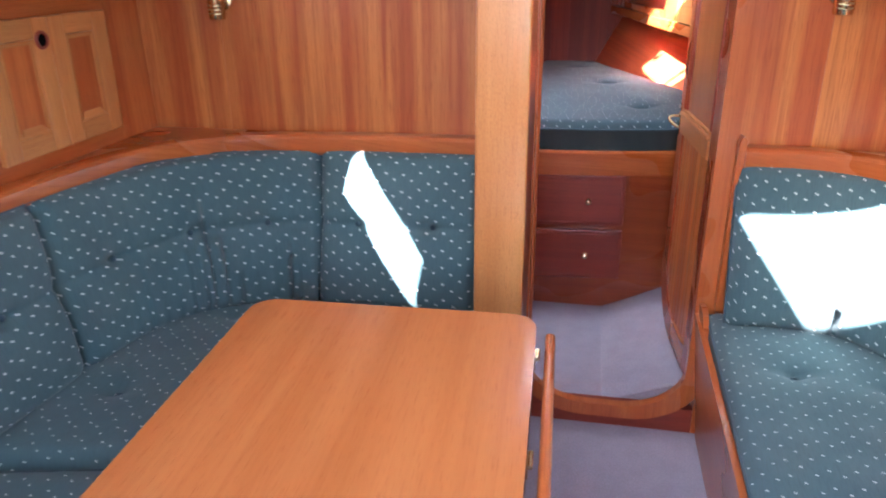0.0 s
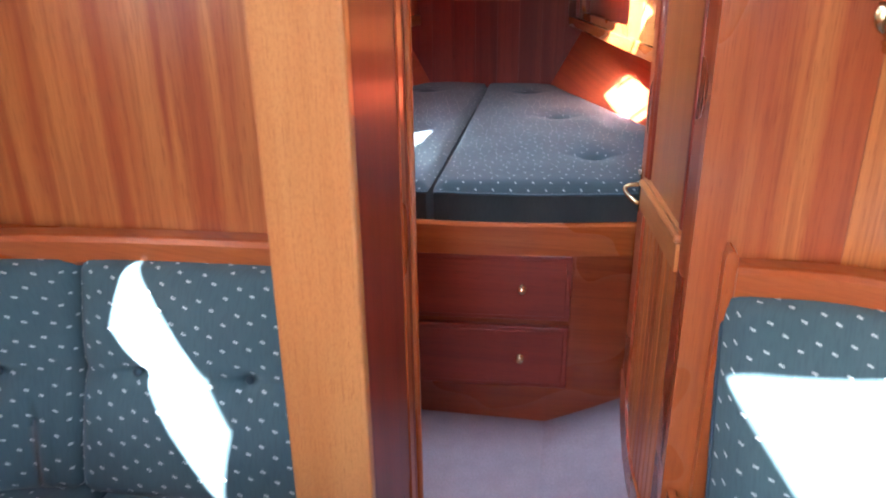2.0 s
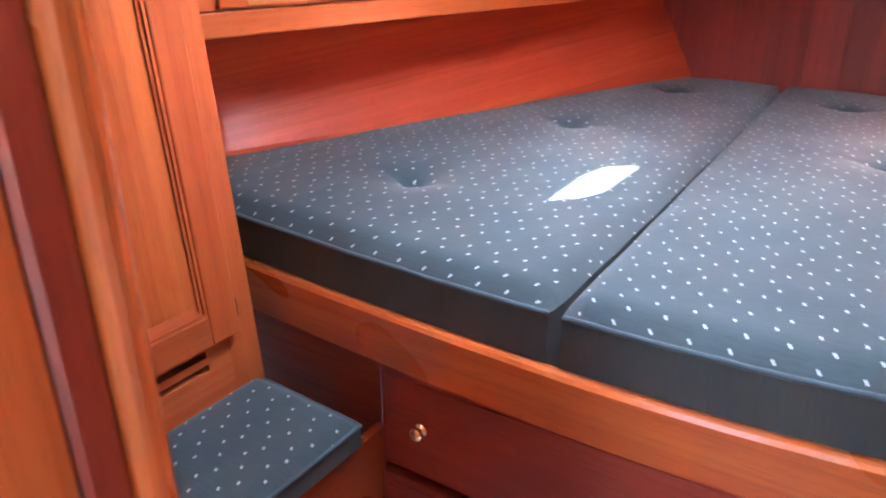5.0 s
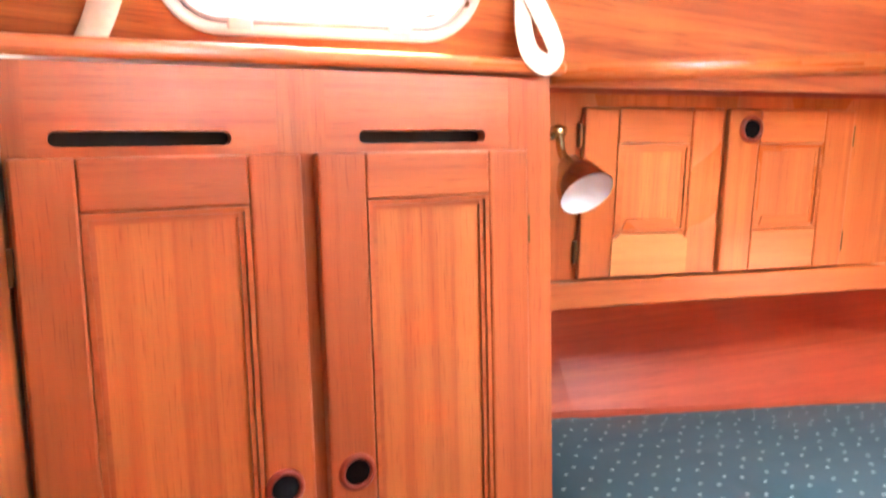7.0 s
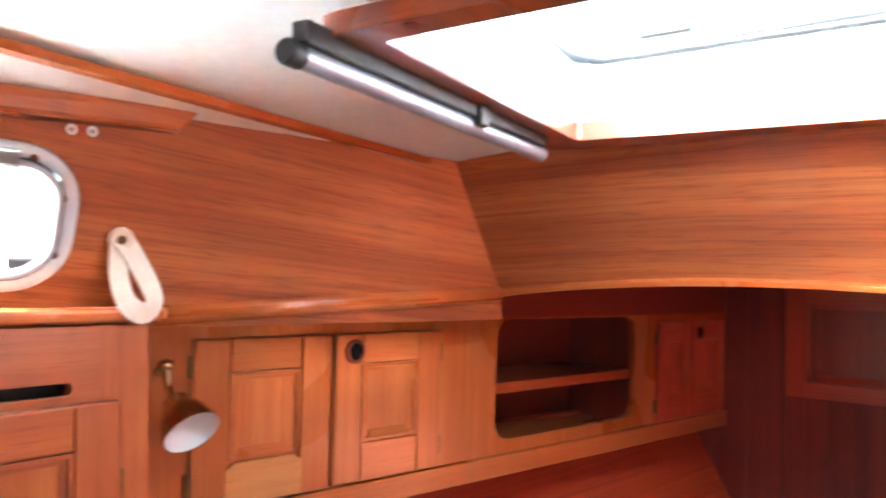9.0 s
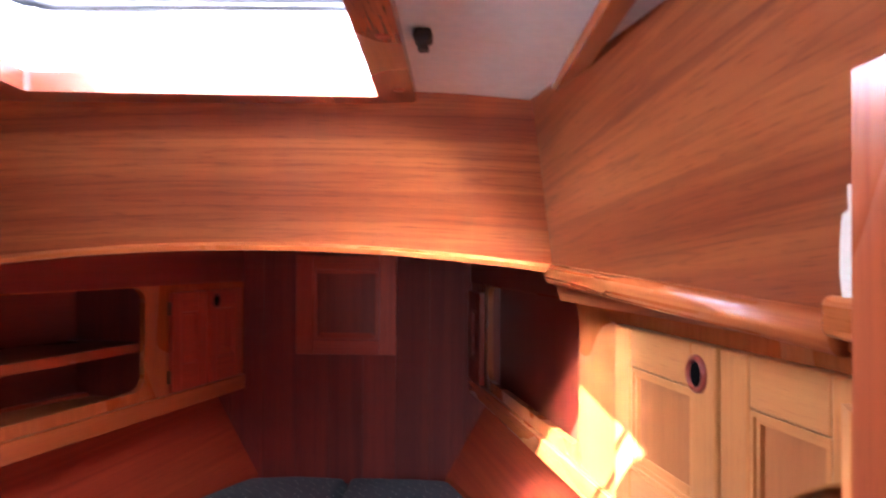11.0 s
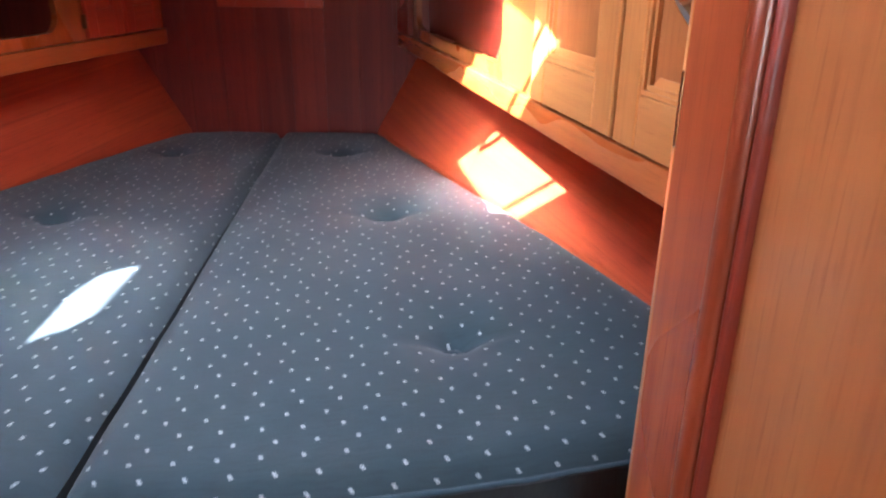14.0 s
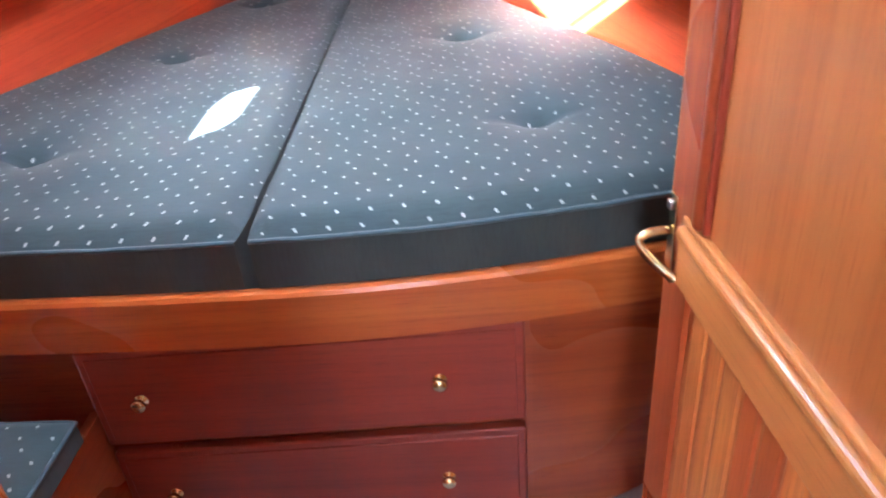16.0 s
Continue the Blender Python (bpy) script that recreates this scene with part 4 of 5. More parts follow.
def edge_stbd(y):
    pts = ((2.9, 1.02), (3.3, 0.98), (3.587, 0.895), (3.93, 0.765), (4.4, 0.545), (4.95, 0.325), (5.2, 0.22))
    for (a, xa), (b_, xb) in zip(pts, pts[1:]):
        if y <= b_:
            return xa + (xb - xa) * (y - a) / (b_ - a)
    return pts[-1][1]


def lining(name, edge, sgn, label):
    bm = bmesh.new()
    rows = []
    for i in range(13):
        y = 3.0 + (5.05 - 3.0) * i / 12
        x = edge(y)
        rows.append([bm.verts.new(p) for p in ((x - sgn * 0.03, y, 0.70), (x + sgn * 0.01, y, 0.865), (x + sgn * 0.21, y, 1.23), (x + sgn * 0.24, y, 1.23), (x + sgn * 0.02, y, 0.70))])
    for a, b_ in zip(rows, rows[1:]):
        for k in range(5):
            bm.faces.new((a[k], b_[k], b_[(k + 1) % 5], a[(k + 1) % 5]))
    struct(name, bm, HULLWOOD, label, "wall", flat=((0, 1, 0), (0.3 * sgn, 0, 1)))


lining("wall_hull_port", edge_port, -1, "glossy mahogany hull lining beside the berth")
lining("wall_hull_starboard", edge_stbd, 1, "glossy mahogany hull lining beside the berth")
struct("wall_hull_outer_port", box((-1.54, 2.318, 0), (-1.50, 5.1, 1.66)), HULL, "hull side closing the cabin", "wall")
struct("wall_bow_closing", box((-1.54, 5.10, 0), (1.54, 5.14, 1.70)), HULL, "bow closing the cabin forward", "wall")
for nm, xa, xb in (("port", -1.54, -1.50), ("starboard", 1.50, 1.54)):
    struct("wall_hull_fore_" + nm, box((xa, 3.738, 1.655), (xb, 5.1, 1.70)), HULL, "hull side closing the cabin", "wall")
struct("wall_hull_outer_starboard", box((1.50, 2.318, 0), (1.54, 5.1, 1.66)), HULL, "hull side closing the cabin", "wall")


# ---------- the berth ----------
def front_y(x):
    """Berth front: a shallow curve."""
    return 3.055 + (0.075 * (x / 0.65) ** 2 if x > 0 else 0.03 * (x / 0.8) ** 2)


def mattress(x_in, edge, label, tl):
    """One half of the berth's mattress: seam side x_in(v), hull side edge(y)."""
    def F(u, v):
        yin = front_y(0.0) + 0.006
        x0 = x_in(v) + (0.007 if edge is edge_stbd else -0.007) * math.exp(-v / 0.014)
        y_out0 = front_y(edge(3.15) * 0.9) + 0.02
        y1 = 5.015
        xi, yi = x0, yin + (y1 - yin) * v
        yo = y_out0 + (y1 - 0.02 - y_out0) * v
        xo = edge(yo)
        x = xi + (xo - xi) * u
        y = yi + (yo - yi) * u
        if v < 0.2:
            y = y * v / 0.2 + (front_y(x) + 0.008 + (yi - yin)) * (1 - v / 0.2)
        return Vector((x, y, 0.705)), Vector((0, 0, 1))
    m = thing("mattress", Matrix.Identity(4), label, "mattress", "berth mattresses")
    pad(m, F, 60, 130, 0.158, 0.045, 0.030, tl(F), 0.075, 0.044, drop=0.65, seam_side=True)


def uv_of(F, x, y):
    best = min(((F(i / 60, j / 90)[0] - Vector((x, y, 0.705))).length, i / 60, j / 90) for i in range(61) for j in range(91))
    return best[1], best[2]


mattress(lambda v: 0.009 - 0.05 * v, edge_stbd, "starboard half of the blue flecked berth mattress, buttoned and piped", lambda F: [uv_of(F, x, y) for x, y in ((0.505, 3.42), (0.365, 4.035), (0.203, 4.645))])
mattress(lambda v: -0.001 - 0.05 * v, edge_port, "port half of the blue flecked berth mattress, buttoned and piped", lambda F: [uv_of(F, x, y) for x, y in ((-0.50, 3.38), (-0.411, 3.999), (-0.315, 4.638))])


def berth():
    b = thing("berth_base", Matrix.Identity(4), "mahogany berth front with a curved rail and two wide drawers", "bed base")
    xs = [-1.08 + (0.78 + 1.08) * i / 24 for i in range(25)]
    path = [(x, front_y(x), 0.745) for x in xs]
    part("rail", sweep(path, [(-0.012, -0.106), (0.012, -0.106), (0.014, -0.008), (0.010, -0.001), (0.002, 0.001), (-0.010, -0.001), (-0.012, -0.006)]), WOOD, b, "curved leeboard with a rounded top", flat=((1, 0, 0), (0, 0.5, 1)))
    bm = bmesh.new()
    lo, hi = [], []
    for x in xs:
        yy = max(3.105, front_y(x) + 0.02)
        lo.append(((x, yy, 0.0), (x, yy + 0.02, 0.0)))
        hi.append(((x, yy, 0.66), (x, yy + 0.02, 0.66)))
    rows = [[bm.verts.new(p) for p in (l0[0], l0[1], h0[1], h0[0])] for l0, h0 in zip(lo, hi)]
    for a, c in zip(rows, rows[1:]):
        for k in range(4):
            bm.faces.new((a[k], c[k], c[(k + 1) % 4], a[(k + 1) % 4]))
    part("front", bm, MAHO, b, flat=((1, 0, 0), (0, 0.5, 1)))
    part("slatted_bed_board", prism([(-1.05, 3.13), (0.98, 3.17), (0.40, 4.9), (0.2, 5.01), (-0.3, 5.01), (-0.45, 4.9)], 'z', 0.67, 0.70), RED, b, grain='x')
    for z0, z1, x0 in ((0.385, 0.616, -0.362), (0.130, 0.362, -0.362)):
        rise = Matrix(((1, 0, 0, 0), (0, 1, 0, 0), (0.034, 0, 1, 0.008), (0, 0, 0, 1)))
        bm, fm = box((x0, 3.080, z0), (0.455, 3.1035, z1), 0.005, 3), box((x0 + 0.016, 3.0775, z0 + 0.016), (0.439, 3.0815, z1 - 0.016), 0.0018, 1)
        bm.transform(rise), fm.transform(rise)
        d = part("drawer_front", bm, RED, b, "dark red mahogany drawer", grain='x')
        part("field", fm, RED, d, grain='x')
        for x in (-0.263, 0.299):
            zc = (z0 + z1) / 2 + 0.034 * x + 0.006
            part("knob", lathe([(0.0, -0.024), (0.008, -0.0232), (0.0135, -0.0195), (0.0145, -0.0155), (0.012, -0.011), (0.0075, -0.008), (0.0075, -0.004), (0.0135, -0.0015), (0.014, 0.0)], 16, 'y', (x, 3.0775, zc)), BRASS, d, "turned brass knob", smooth=True)
    return b


berth()

# ---------- port side: wardrobe, bench, port light ----------
WMr = frame_at((-0.574, 0.0, 0.0), (0, 1, 0), (-0.08, 0, 1))


def wardrobe():
    w = thing("wardrobe", WMr, "tall mahogany wardrobe with vent slots, built against the hull", "wardrobe")
    y0, y1 = 2.318, 3.016
    st = ((y0, 2.342), (2.610, 2.672), (2.945, y1))
    for a, b_ in st:
        part("stile", box((a, 0.0, 0.0), (b_, 0.02, 1.575)), WARD, w, grain='z')
    bays = ((2.342, 2.610, 2.362, 2.555, 2.388, 2.560), (2.672, 2.945, 2.716, 2.906, 2.716, 2.892))
    for a, b_, u0, u1, l0, l1 in bays:
        bm = holed([(a, 1.455), (b_, 1.455), (b_, 1.575), (a, 1.575)], rounded(u1 - u0, 0.017, 0.008, (u0 + u1) / 2, 1.492, 4), lambda p, k: (p[0], 0.0003 + k, p[1]), 0.0195)
        part("vent_rail", bm, WARD, w, "rail with a rounded vent slot", grain='x')
        bm = bmesh.new()
        box((a, 0.0003, 0.0), (b_, 0.02, 0.603), bm=bm), box((a, 0.0003, 0.617), (b_, 0.02, 0.632), bm=bm), box((a, 0.0003, 0.646), (b_, 0.02, 0.664), bm=bm)
        for z0, z1 in ((0.603, 0.617), (0.632, 0.646)):
            box((a, 0.0003, z0), (l0, 0.02, z1), bm=bm), box((l1, 0.0003, z0), (b_, 0.02, z1), bm=bm)
        part("vent_board", bm, WARD, w, "board with two vent slots", grain='x')
    # Added black sheet stands for the unlit inside of the wardrobe.
    part("inside", box((y0, 0.06, 0.0), (y1, 0.07, 1.57)), BLACK, w, "black sheet behind the slots for the shade inside")
    part("end_panel", box((y1 - 0.018, 0.021, 0.0), (y1, 0.46, 1.575)), PANEL, w, grain='z')
    part("aft_panel", box((y0, 0.021, 0.0), (y0 + 0.018, 0.46, 1.575)), PANEL, w, grain='z')
    return w


wr = wardrobe()
for ya, yb, hx, hs in ((2.322, 2.632, 0.274, -1), (2.652, 2.962, 0.040, 1)):
    panel_door(wr, WMr @ Matrix.Translation((ya, -0.001, 0.660)), yb - ya, 0.812, "tall door with a sunk panel and finger hole", 0.064, 0.060, (hx - 0.005, 0.396), hs, 0.022, (WARD, PANEL), 0.011, (0.06, 0.86))
# ledge along the top of the wardrobe
led = thing("wardrobe_ledge", Matrix.Identity(4), "rounded mahogany ledge on top of the wardrobe", "ledge")
part("board", box((-0.95, 2.318, 1.576), (-0.712, 3.036, 1.592)), WOOD, led, grain='y')
part("nosing", box((-0.712, 2.318, 1.574), (-0.688, 3.042, 1.596), 0.008, 3), WOOD, led, "rounded front edge", grain='y')


def bench():
    b = thing("bench", Matrix.Identity(4), "low mahogany bench box in front of the wardrobe", "bench")
    part("front", box((-0.385, 2.318, 0.0), (-0.366, 3.098, 0.455)), MAHO, b, grain='y')
    part("top", box((-0.60, 2.318, 0.455), (-0.364, 3.03, 0.47), 0.003), WOOD, b, grain='y')
    c = thing("bench_cushion", Matrix.Identity(4), "small dark blue flecked bench cushion with one button", "cushion")
    pad(c, quad_F((-0.618, 2.30), (-0.350, 2.30), (-0.350, 3.005), (-0.630, 3.015), 0.471), 22, 40, 0.062, 0.03, 0.012, ((0.5, 0.52),), 0.06, 0.02)


bench()


def port_light(fx, sgn):
    """Opening port: white rim, hinges and catches, pane."""
    o = Vector((fx(2.695, 1.712), 2.695, 1.712))
    m = frame_at(o, (0.214, 1, 0), (0.442, 0, 1)) if sgn < 0 else frame_at(o, (0.214, -1, 0), (-0.442, 0, 1))
    w = thing("port_light", m, "white-framed oblong opening port light with bright daylight behind", "window", "port lights")
    H = 0.182
    bm = bmesh.new()
    rows = []
    for dw, y in ((0.0, 0.0), (0.0, -0.007), (0.006, -0.011), (0.034, -0.012), (0.036, -0.009), (0.036, 0.0)):
        rows.append([bm.verts.new((px, y, pz)) for px, pz in rounded(0.424 - dw, H + 0.024 - dw, 0.077 - dw / 2, seg=8)])
    for ra, rb in zip(rows, rows[1:] + rows[:1]):
        for k in range(len(ra)):
            bm.faces.new((ra[k], ra[(k + 1) % len(ra)], rb[(k + 1) % len(ra)], rb[k]))
    part("flange", bm, PLASTIC, w, smooth=True)
    part("seal", ring_prism(rounded(0.388, H - 0.012, 0.060), rounded(0.384, H - 0.016, 0.058), 'y', -0.011, -0.002), GASKET, w, "thin dark seal between frame and sash")
    bm = bmesh.new()
    rows = []
    for dw, y in ((0.0, -0.002), (0.0, -0.014), (0.004, -0.017), (0.014, -0.017), (0.020, -0.012), (0.020, -0.002)):
        rows.append([bm.verts.new((px, y, pz)) for px, pz in rounded(0.383 - dw, H - 0.017 - dw, 0.057 - dw / 2, seg=8)])
    for ra, rb in zip(rows, rows[1:] + rows[:1]):
        for k in range(len(ra)):
            bm.faces.new((ra[k], ra[(k + 1) % len(ra)], rb[(k + 1) % len(ra)], rb[k]))
    part("sash", bm, SASH, w, "grey sash ring", smooth=True)
    part("liner", ring_prism(rounded(0.380, H - 0.020, 0.060), rounded(0.370, H - 0.030, 0.042), 'y', 0.0, 0.006), PLASTIC, w)
    pane = part("pane", prism(rounded(0.369, H - 0.031, 0.042), 'y', 0.001, 0.005), GLASS, w, "clear acrylic pane")
    pane.visible_shadow = False
    for x in (-0.128, -0.085, 0.085, 0.122):
        hg = part("hinge", box((x - 0.012, -0.021, 0.070), (x + 0.012, -0.0125, 0.096), 0.002), STEEL, w, "satin metal hinge leaf")
        part("knuckle", lathe([(0.0, x - 0.0125), (0.0052, x - 0.0125), (0.0052, x + 0.0125), (0.0, x + 0.0125)], 10, 'x', (0, -0.0215, 0.072)), STEEL, hg, smooth=False)
    for x in (-0.1065, 0.1035):
        part("hinge_pin", lathe([(0.0, -0.022), (0.006, -0.021), (0.007, -0.0125)], 10, 'y', (x, 0, 0.085)), BRONZE, w)
    for x in (-0.11, 0.10):
        part("catch", box((x - 0.016, -0.024, -0.090), (x + 0.016, -0.012, -0.072), 0.003), SASH, w, "small pale catch")
    for x, z in ((-0.19, 0.035), (-0.19, -0.045), (0.19, 0.035), (0.19, -0.045), (-0.06, 0.088), (0.055, 0.088), (-0.145, 0.086), (0.15, 0.086)):
        part("screw", lathe([(0.0, -0.0145), (0.0048, -0.0145), (0.0055, -0.012)], 10, 'y', (x, 0, z)), BRONZE, w)
    return w


port_light(side_x, -1)
port_light(side_s, 1)


def strap(y, zt, fx, label, tilt=0.0):
    """A looped leather curtain tie held by a screw."""
    o = Vector((fx(y, zt) + 0.006, y, zt))
    m = frame_at(o, (0.214, 1, 0), (0.30, 0, 1)) @ pose(0, 0, 0, 0, tilt, 0)
    s = thing("curtain_strap", m, label, "strap", "curtain straps")
    bm = bmesh.new()
    loop = curve_pts([(0, -0.002, 0.002), (-0.004, -0.004, -0.012), (-0.012, -0.016, -0.05), (-0.010, -0.030, -0.085), (0.008, -0.040, -0.104), (0.026, -0.034, -0.094), (0.026, -0.022, -0.07), (0.016, -0.010, -0.035), (0.006, -0.006, -0.008), (0.001, -0.004, 0.002)], 5)
    prof = [(-0.015, -0.0013), (0.015, -0.0013), (0.015, 0.0013), (-0.015, 0.0013)]
    part("loop", sweep(loop, prof, up=(0.35, -1, 0)), LEATHER, s, "off-white leather loop", smooth=False)
    part("tab", lathe([(0.0, -0.009), (0.0155, -0.009), (0.0170, -0.006), (0.0170, 0.0)], 18, 'y'), LEATHER, s)
    part("screw", lathe([(0.0, -0.0125), (0.006, -0.0115), (0.007, -0.009)], 12, 'y'), BRONZE, s)
    return s


strap(2.962, 1.693, side_x, "off-white leather curtain strap hanging by a screw", -14)


def flat_strap(y, zt):
    """A curtain tie that hangs flat, its end on the ledge."""
    s = thing("curtain_strap", frame_at((side_x(y, zt) + 0.006, y, zt), (0.214, 1, 0), (0.42, 0, 1)), "wide off-white leather curtain strap hanging flat onto the ledge", "strap", "curtain straps")
    bm = bmesh.new()
    path = curve_pts([(0.003, -0.003, 0.019), (0.0, -0.004, 0.0), (-0.010, -0.007, -0.035), (-0.026, -0.012, -0.07), (-0.044, -0.016, -0.100)], 6)
    n = len(path) - 1
    rows = []
    for i, p in enumerate(path):
        a = i / n
        w = 0.020 * min(1.0, math.sqrt(max(0.12, 1 - (1 - min(1.0, a / 0.14)) ** 2))) + 0.002 * a
        rows.append([bm.verts.new((p[0] + sx * w, p[1] + dy - 0.003 * (1 - sx * sx), p[2] + 0.15 * sx * w)) for dy in (-0.0013, 0.0013) for sx in ((-1, 0, 1) if dy < 0 else (1, 0, -1))])
    for r0, r1 in zip(rows, rows[1:]):
        for j in range(6):
            bm.faces.new((r0[j], r0[(j + 1) % 6], r1[(j + 1) % 6], r1[j]))
    bm.faces.new(rows[0]), bm.faces.new(rows[-1][::-1])
    bmesh.ops.recalc_face_normals(bm, faces=bm.faces[:])
    part("band", bm, LEATHER, s, "off-white leather band", smooth=True)
    part("screw", lathe([(0.0, -0.0125), (0.006, -0.0115), (0.0075, -0.007)], 12, 'y'), BRONZE, s)


flat_strap(2.442, 1.680)
strap(2.972, 1.70, side_s, "off-white leather curtain strap hanging by a screw", 0)

# curtain rail over the port light, with runners
rail = thing("curtain_rail", Matrix.Identity(4), "mahogany curtain pelmet with a rounded end over the port light", "curtain rail")
bm = bmesh.new()
pts = [(2.318, 0.0), (3.01, 0.0)]
hexa([(side_x(2.318, 1.81) + 0.002, 2.318, 1.812), (side_x(2.318, 1.81) + 0.046, 2.318, 1.812), (side_x(2.99, 1.84) + 0.040, 2.985, 1.840), (side_x(2.99, 1.84) + 0.002, 3.0, 1.840),
      (side_x(2.318, 1.845) + 0.002, 2.318, 1.846), (side_x(2.318, 1.845) + 0.048, 2.318, 1.846), (side_x(2.99, 1.87) + 0.040, 3.005, 1.872), (side_x(2.99, 1.87) + 0.002, 3.015, 1.872)], bm)
bmesh.ops.bevel(bm, geom=bm.edges[:], offset=0.006, segments=2, affect='EDGES', profile=0.5)
part("pelmet", bm, WOOD, rail, grain='y')
for y in (2.40, 2.488, 2.514, 2.568, 2.613, 2.644, 2.658, 2.672, 2.686, 2.719, 2.775, 2.86, 2.884):
    part("runner", sweep([(side_x(y, 1.82) + 0.028, y + 0.0052 * math.cos(a), 1.811 + 0.036 * (y - 2.488) + 0.0052 * math.sin(a)) for a in [2 * math.pi * k / 12 for k in range(12)]], circle(0.0022, 5), up=(1, 0, 0), closed=True), WHITE, rail, "white plastic runner", smooth=True)


# ---------- cupboards along both sides over the berth ----------
def cupboards(side):
    port = side < 0
    fx = port_x if port else stbd_x
    y0, y1 = (3.03, 5.02) if port else (3.045, 5.02)
    if port:
        m = frame_at((fx(y0), y0, 0.0), (0.215, 1, 0))
        L = (y1 - y0) * math.hypot(1, 0.215)
        s_of = lambda y: (y - y0) * math.hypot(1, 0.215)
    else:
        m = frame_at((fx(y1), y1, 0.0), (0.21, -1, 0))
        L = (y1 - y0) * math.hypot(1, 0.21)
        s_of = lambda y: (y1 - y) * math.hypot(1, 0.21)
    zb, zt = 1.222, 1.695
    c = thing("cupboard", m, "row of mahogany cupboards along the hull over the berth", "cupboard")
    oa, ob_ = sorted((s_of(3.925), s_of(4.495 if port else 4.77)))
    oz0, oz1 = 1.254, 1.550
    rw, rh, cx, cz = ob_ - oa, oz1 - oz0, (oa + ob_) / 2, (oz0 + oz1) / 2
    bm = holed([(0, zb), (L, zb), (L, zt), (0, zt)], rounded(rw, rh, 0.045, cx, cz, 6), lambda p, k: (p[0], k, p[1]), 0.018)
    part("face", bm, WOOD, c, grain='z')
    # Shade below the overhanging nosing, put in as a darker red board.
    part("fascia", box((0, -0.004, 1.553), (L, -0.0008, 1.66)), RED, c, "board over the doors, dark red for the shade under the nosing", grain='x')
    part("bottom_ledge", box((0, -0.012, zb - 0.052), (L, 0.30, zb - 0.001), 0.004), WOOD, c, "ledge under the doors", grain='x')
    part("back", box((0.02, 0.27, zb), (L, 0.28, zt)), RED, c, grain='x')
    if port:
        # The opening's inner shade is put into the shelf's deeper mahogany.
        part("inner_shelf", box((oa - 0.03, 0.03, 1.362), (ob_ + 0.03, 0.268, 1.388)), MAHO, c, "shelf inside the opening, darker for the shade in there", grain='x')
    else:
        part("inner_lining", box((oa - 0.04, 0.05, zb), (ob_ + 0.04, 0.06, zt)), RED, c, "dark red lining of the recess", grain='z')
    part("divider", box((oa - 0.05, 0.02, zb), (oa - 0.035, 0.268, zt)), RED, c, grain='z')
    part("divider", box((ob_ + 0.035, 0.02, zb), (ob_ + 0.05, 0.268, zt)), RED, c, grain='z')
    return c, m, s_of


cp, mp, sp = cupboards(-1)
lab = "small door with a sunk panel"
DOORS_P = ((3.180, 3.452, None, -1), (3.463, 3.736, (0.045, 0.268), 1), (4.60, 4.775, None, -1), (4.79, 4.985, (0.035, 0.268), 1))
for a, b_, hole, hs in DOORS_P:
    # Far doors get redder wood: shade and red bounce light in the colour.
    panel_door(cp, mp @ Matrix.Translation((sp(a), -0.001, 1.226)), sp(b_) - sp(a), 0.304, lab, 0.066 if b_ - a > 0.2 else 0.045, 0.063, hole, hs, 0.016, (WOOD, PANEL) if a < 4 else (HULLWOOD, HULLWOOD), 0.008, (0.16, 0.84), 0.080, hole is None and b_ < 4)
cs, ms, ss_ = cupboards(1)
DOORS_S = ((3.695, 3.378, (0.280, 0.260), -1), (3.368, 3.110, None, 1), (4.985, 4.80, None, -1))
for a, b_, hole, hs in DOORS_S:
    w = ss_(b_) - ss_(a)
    # The far door's shade is put into its colours, RED and DARK.
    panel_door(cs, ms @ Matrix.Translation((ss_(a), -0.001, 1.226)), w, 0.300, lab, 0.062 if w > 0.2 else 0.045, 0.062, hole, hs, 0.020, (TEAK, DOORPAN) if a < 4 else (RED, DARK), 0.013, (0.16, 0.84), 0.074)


# rounded shelf nosing over the cupboards, both sides
def nosing(name, a, b_, wall, label):
    s = thing(name, Matrix.Identity(4), label, "shelf")
    prof = [(-0.034, -0.034)] + [(0.006 + 0.013 * math.cos(a), -0.016 + 0.018 * math.sin(a)) for a in [math.pi * (k / 12 - 0.5) for k in range(13)]] + [(-0.034, 0.002)]
    part("nosing", sweep([a, b_], prof), WOOD, s, "rounded front edge", grain=(Vector(b_) - Vector(a)), smooth=True)
    (xa, ya, za), (xb, yb, zb) = a, b_
    part("board", hexa([(xa, ya, za - 0.03), (wall[0], ya, za - 0.03), (wall[1], yb, zb - 0.03), (xb, yb, zb - 0.03), (xa, ya, za - 0.003), (wall[0], ya, za - 0.003), (wall[1], yb, zb - 0.003), (xb, yb, zb - 0.003)]), WOOD, s, grain='y')


nosing("shelf_nosing", (-0.738, 3.042, 1.597), (-0.566, 3.757, 1.634), (-1.2, -1.05), "rounded mahogany shelf edge over the port cupboards")
nosing("shelf_nosing", (0.552, 3.757, 1.626), (0.716, 3.045, 1.592), (1.05, 1.2), "rounded mahogany shelf edge over the starboard cupboards")

# small door in the forward bulkhead
panel_door(fp, frame_at((-0.240, FB - 0.001, 1.294), (1, 0, 0)), 0.362, 0.354, "small framed mahogany door to the chain locker", 0.062, 0.052, None, 1, 0.018, (HULLWOOD, RED), 0.010, ())

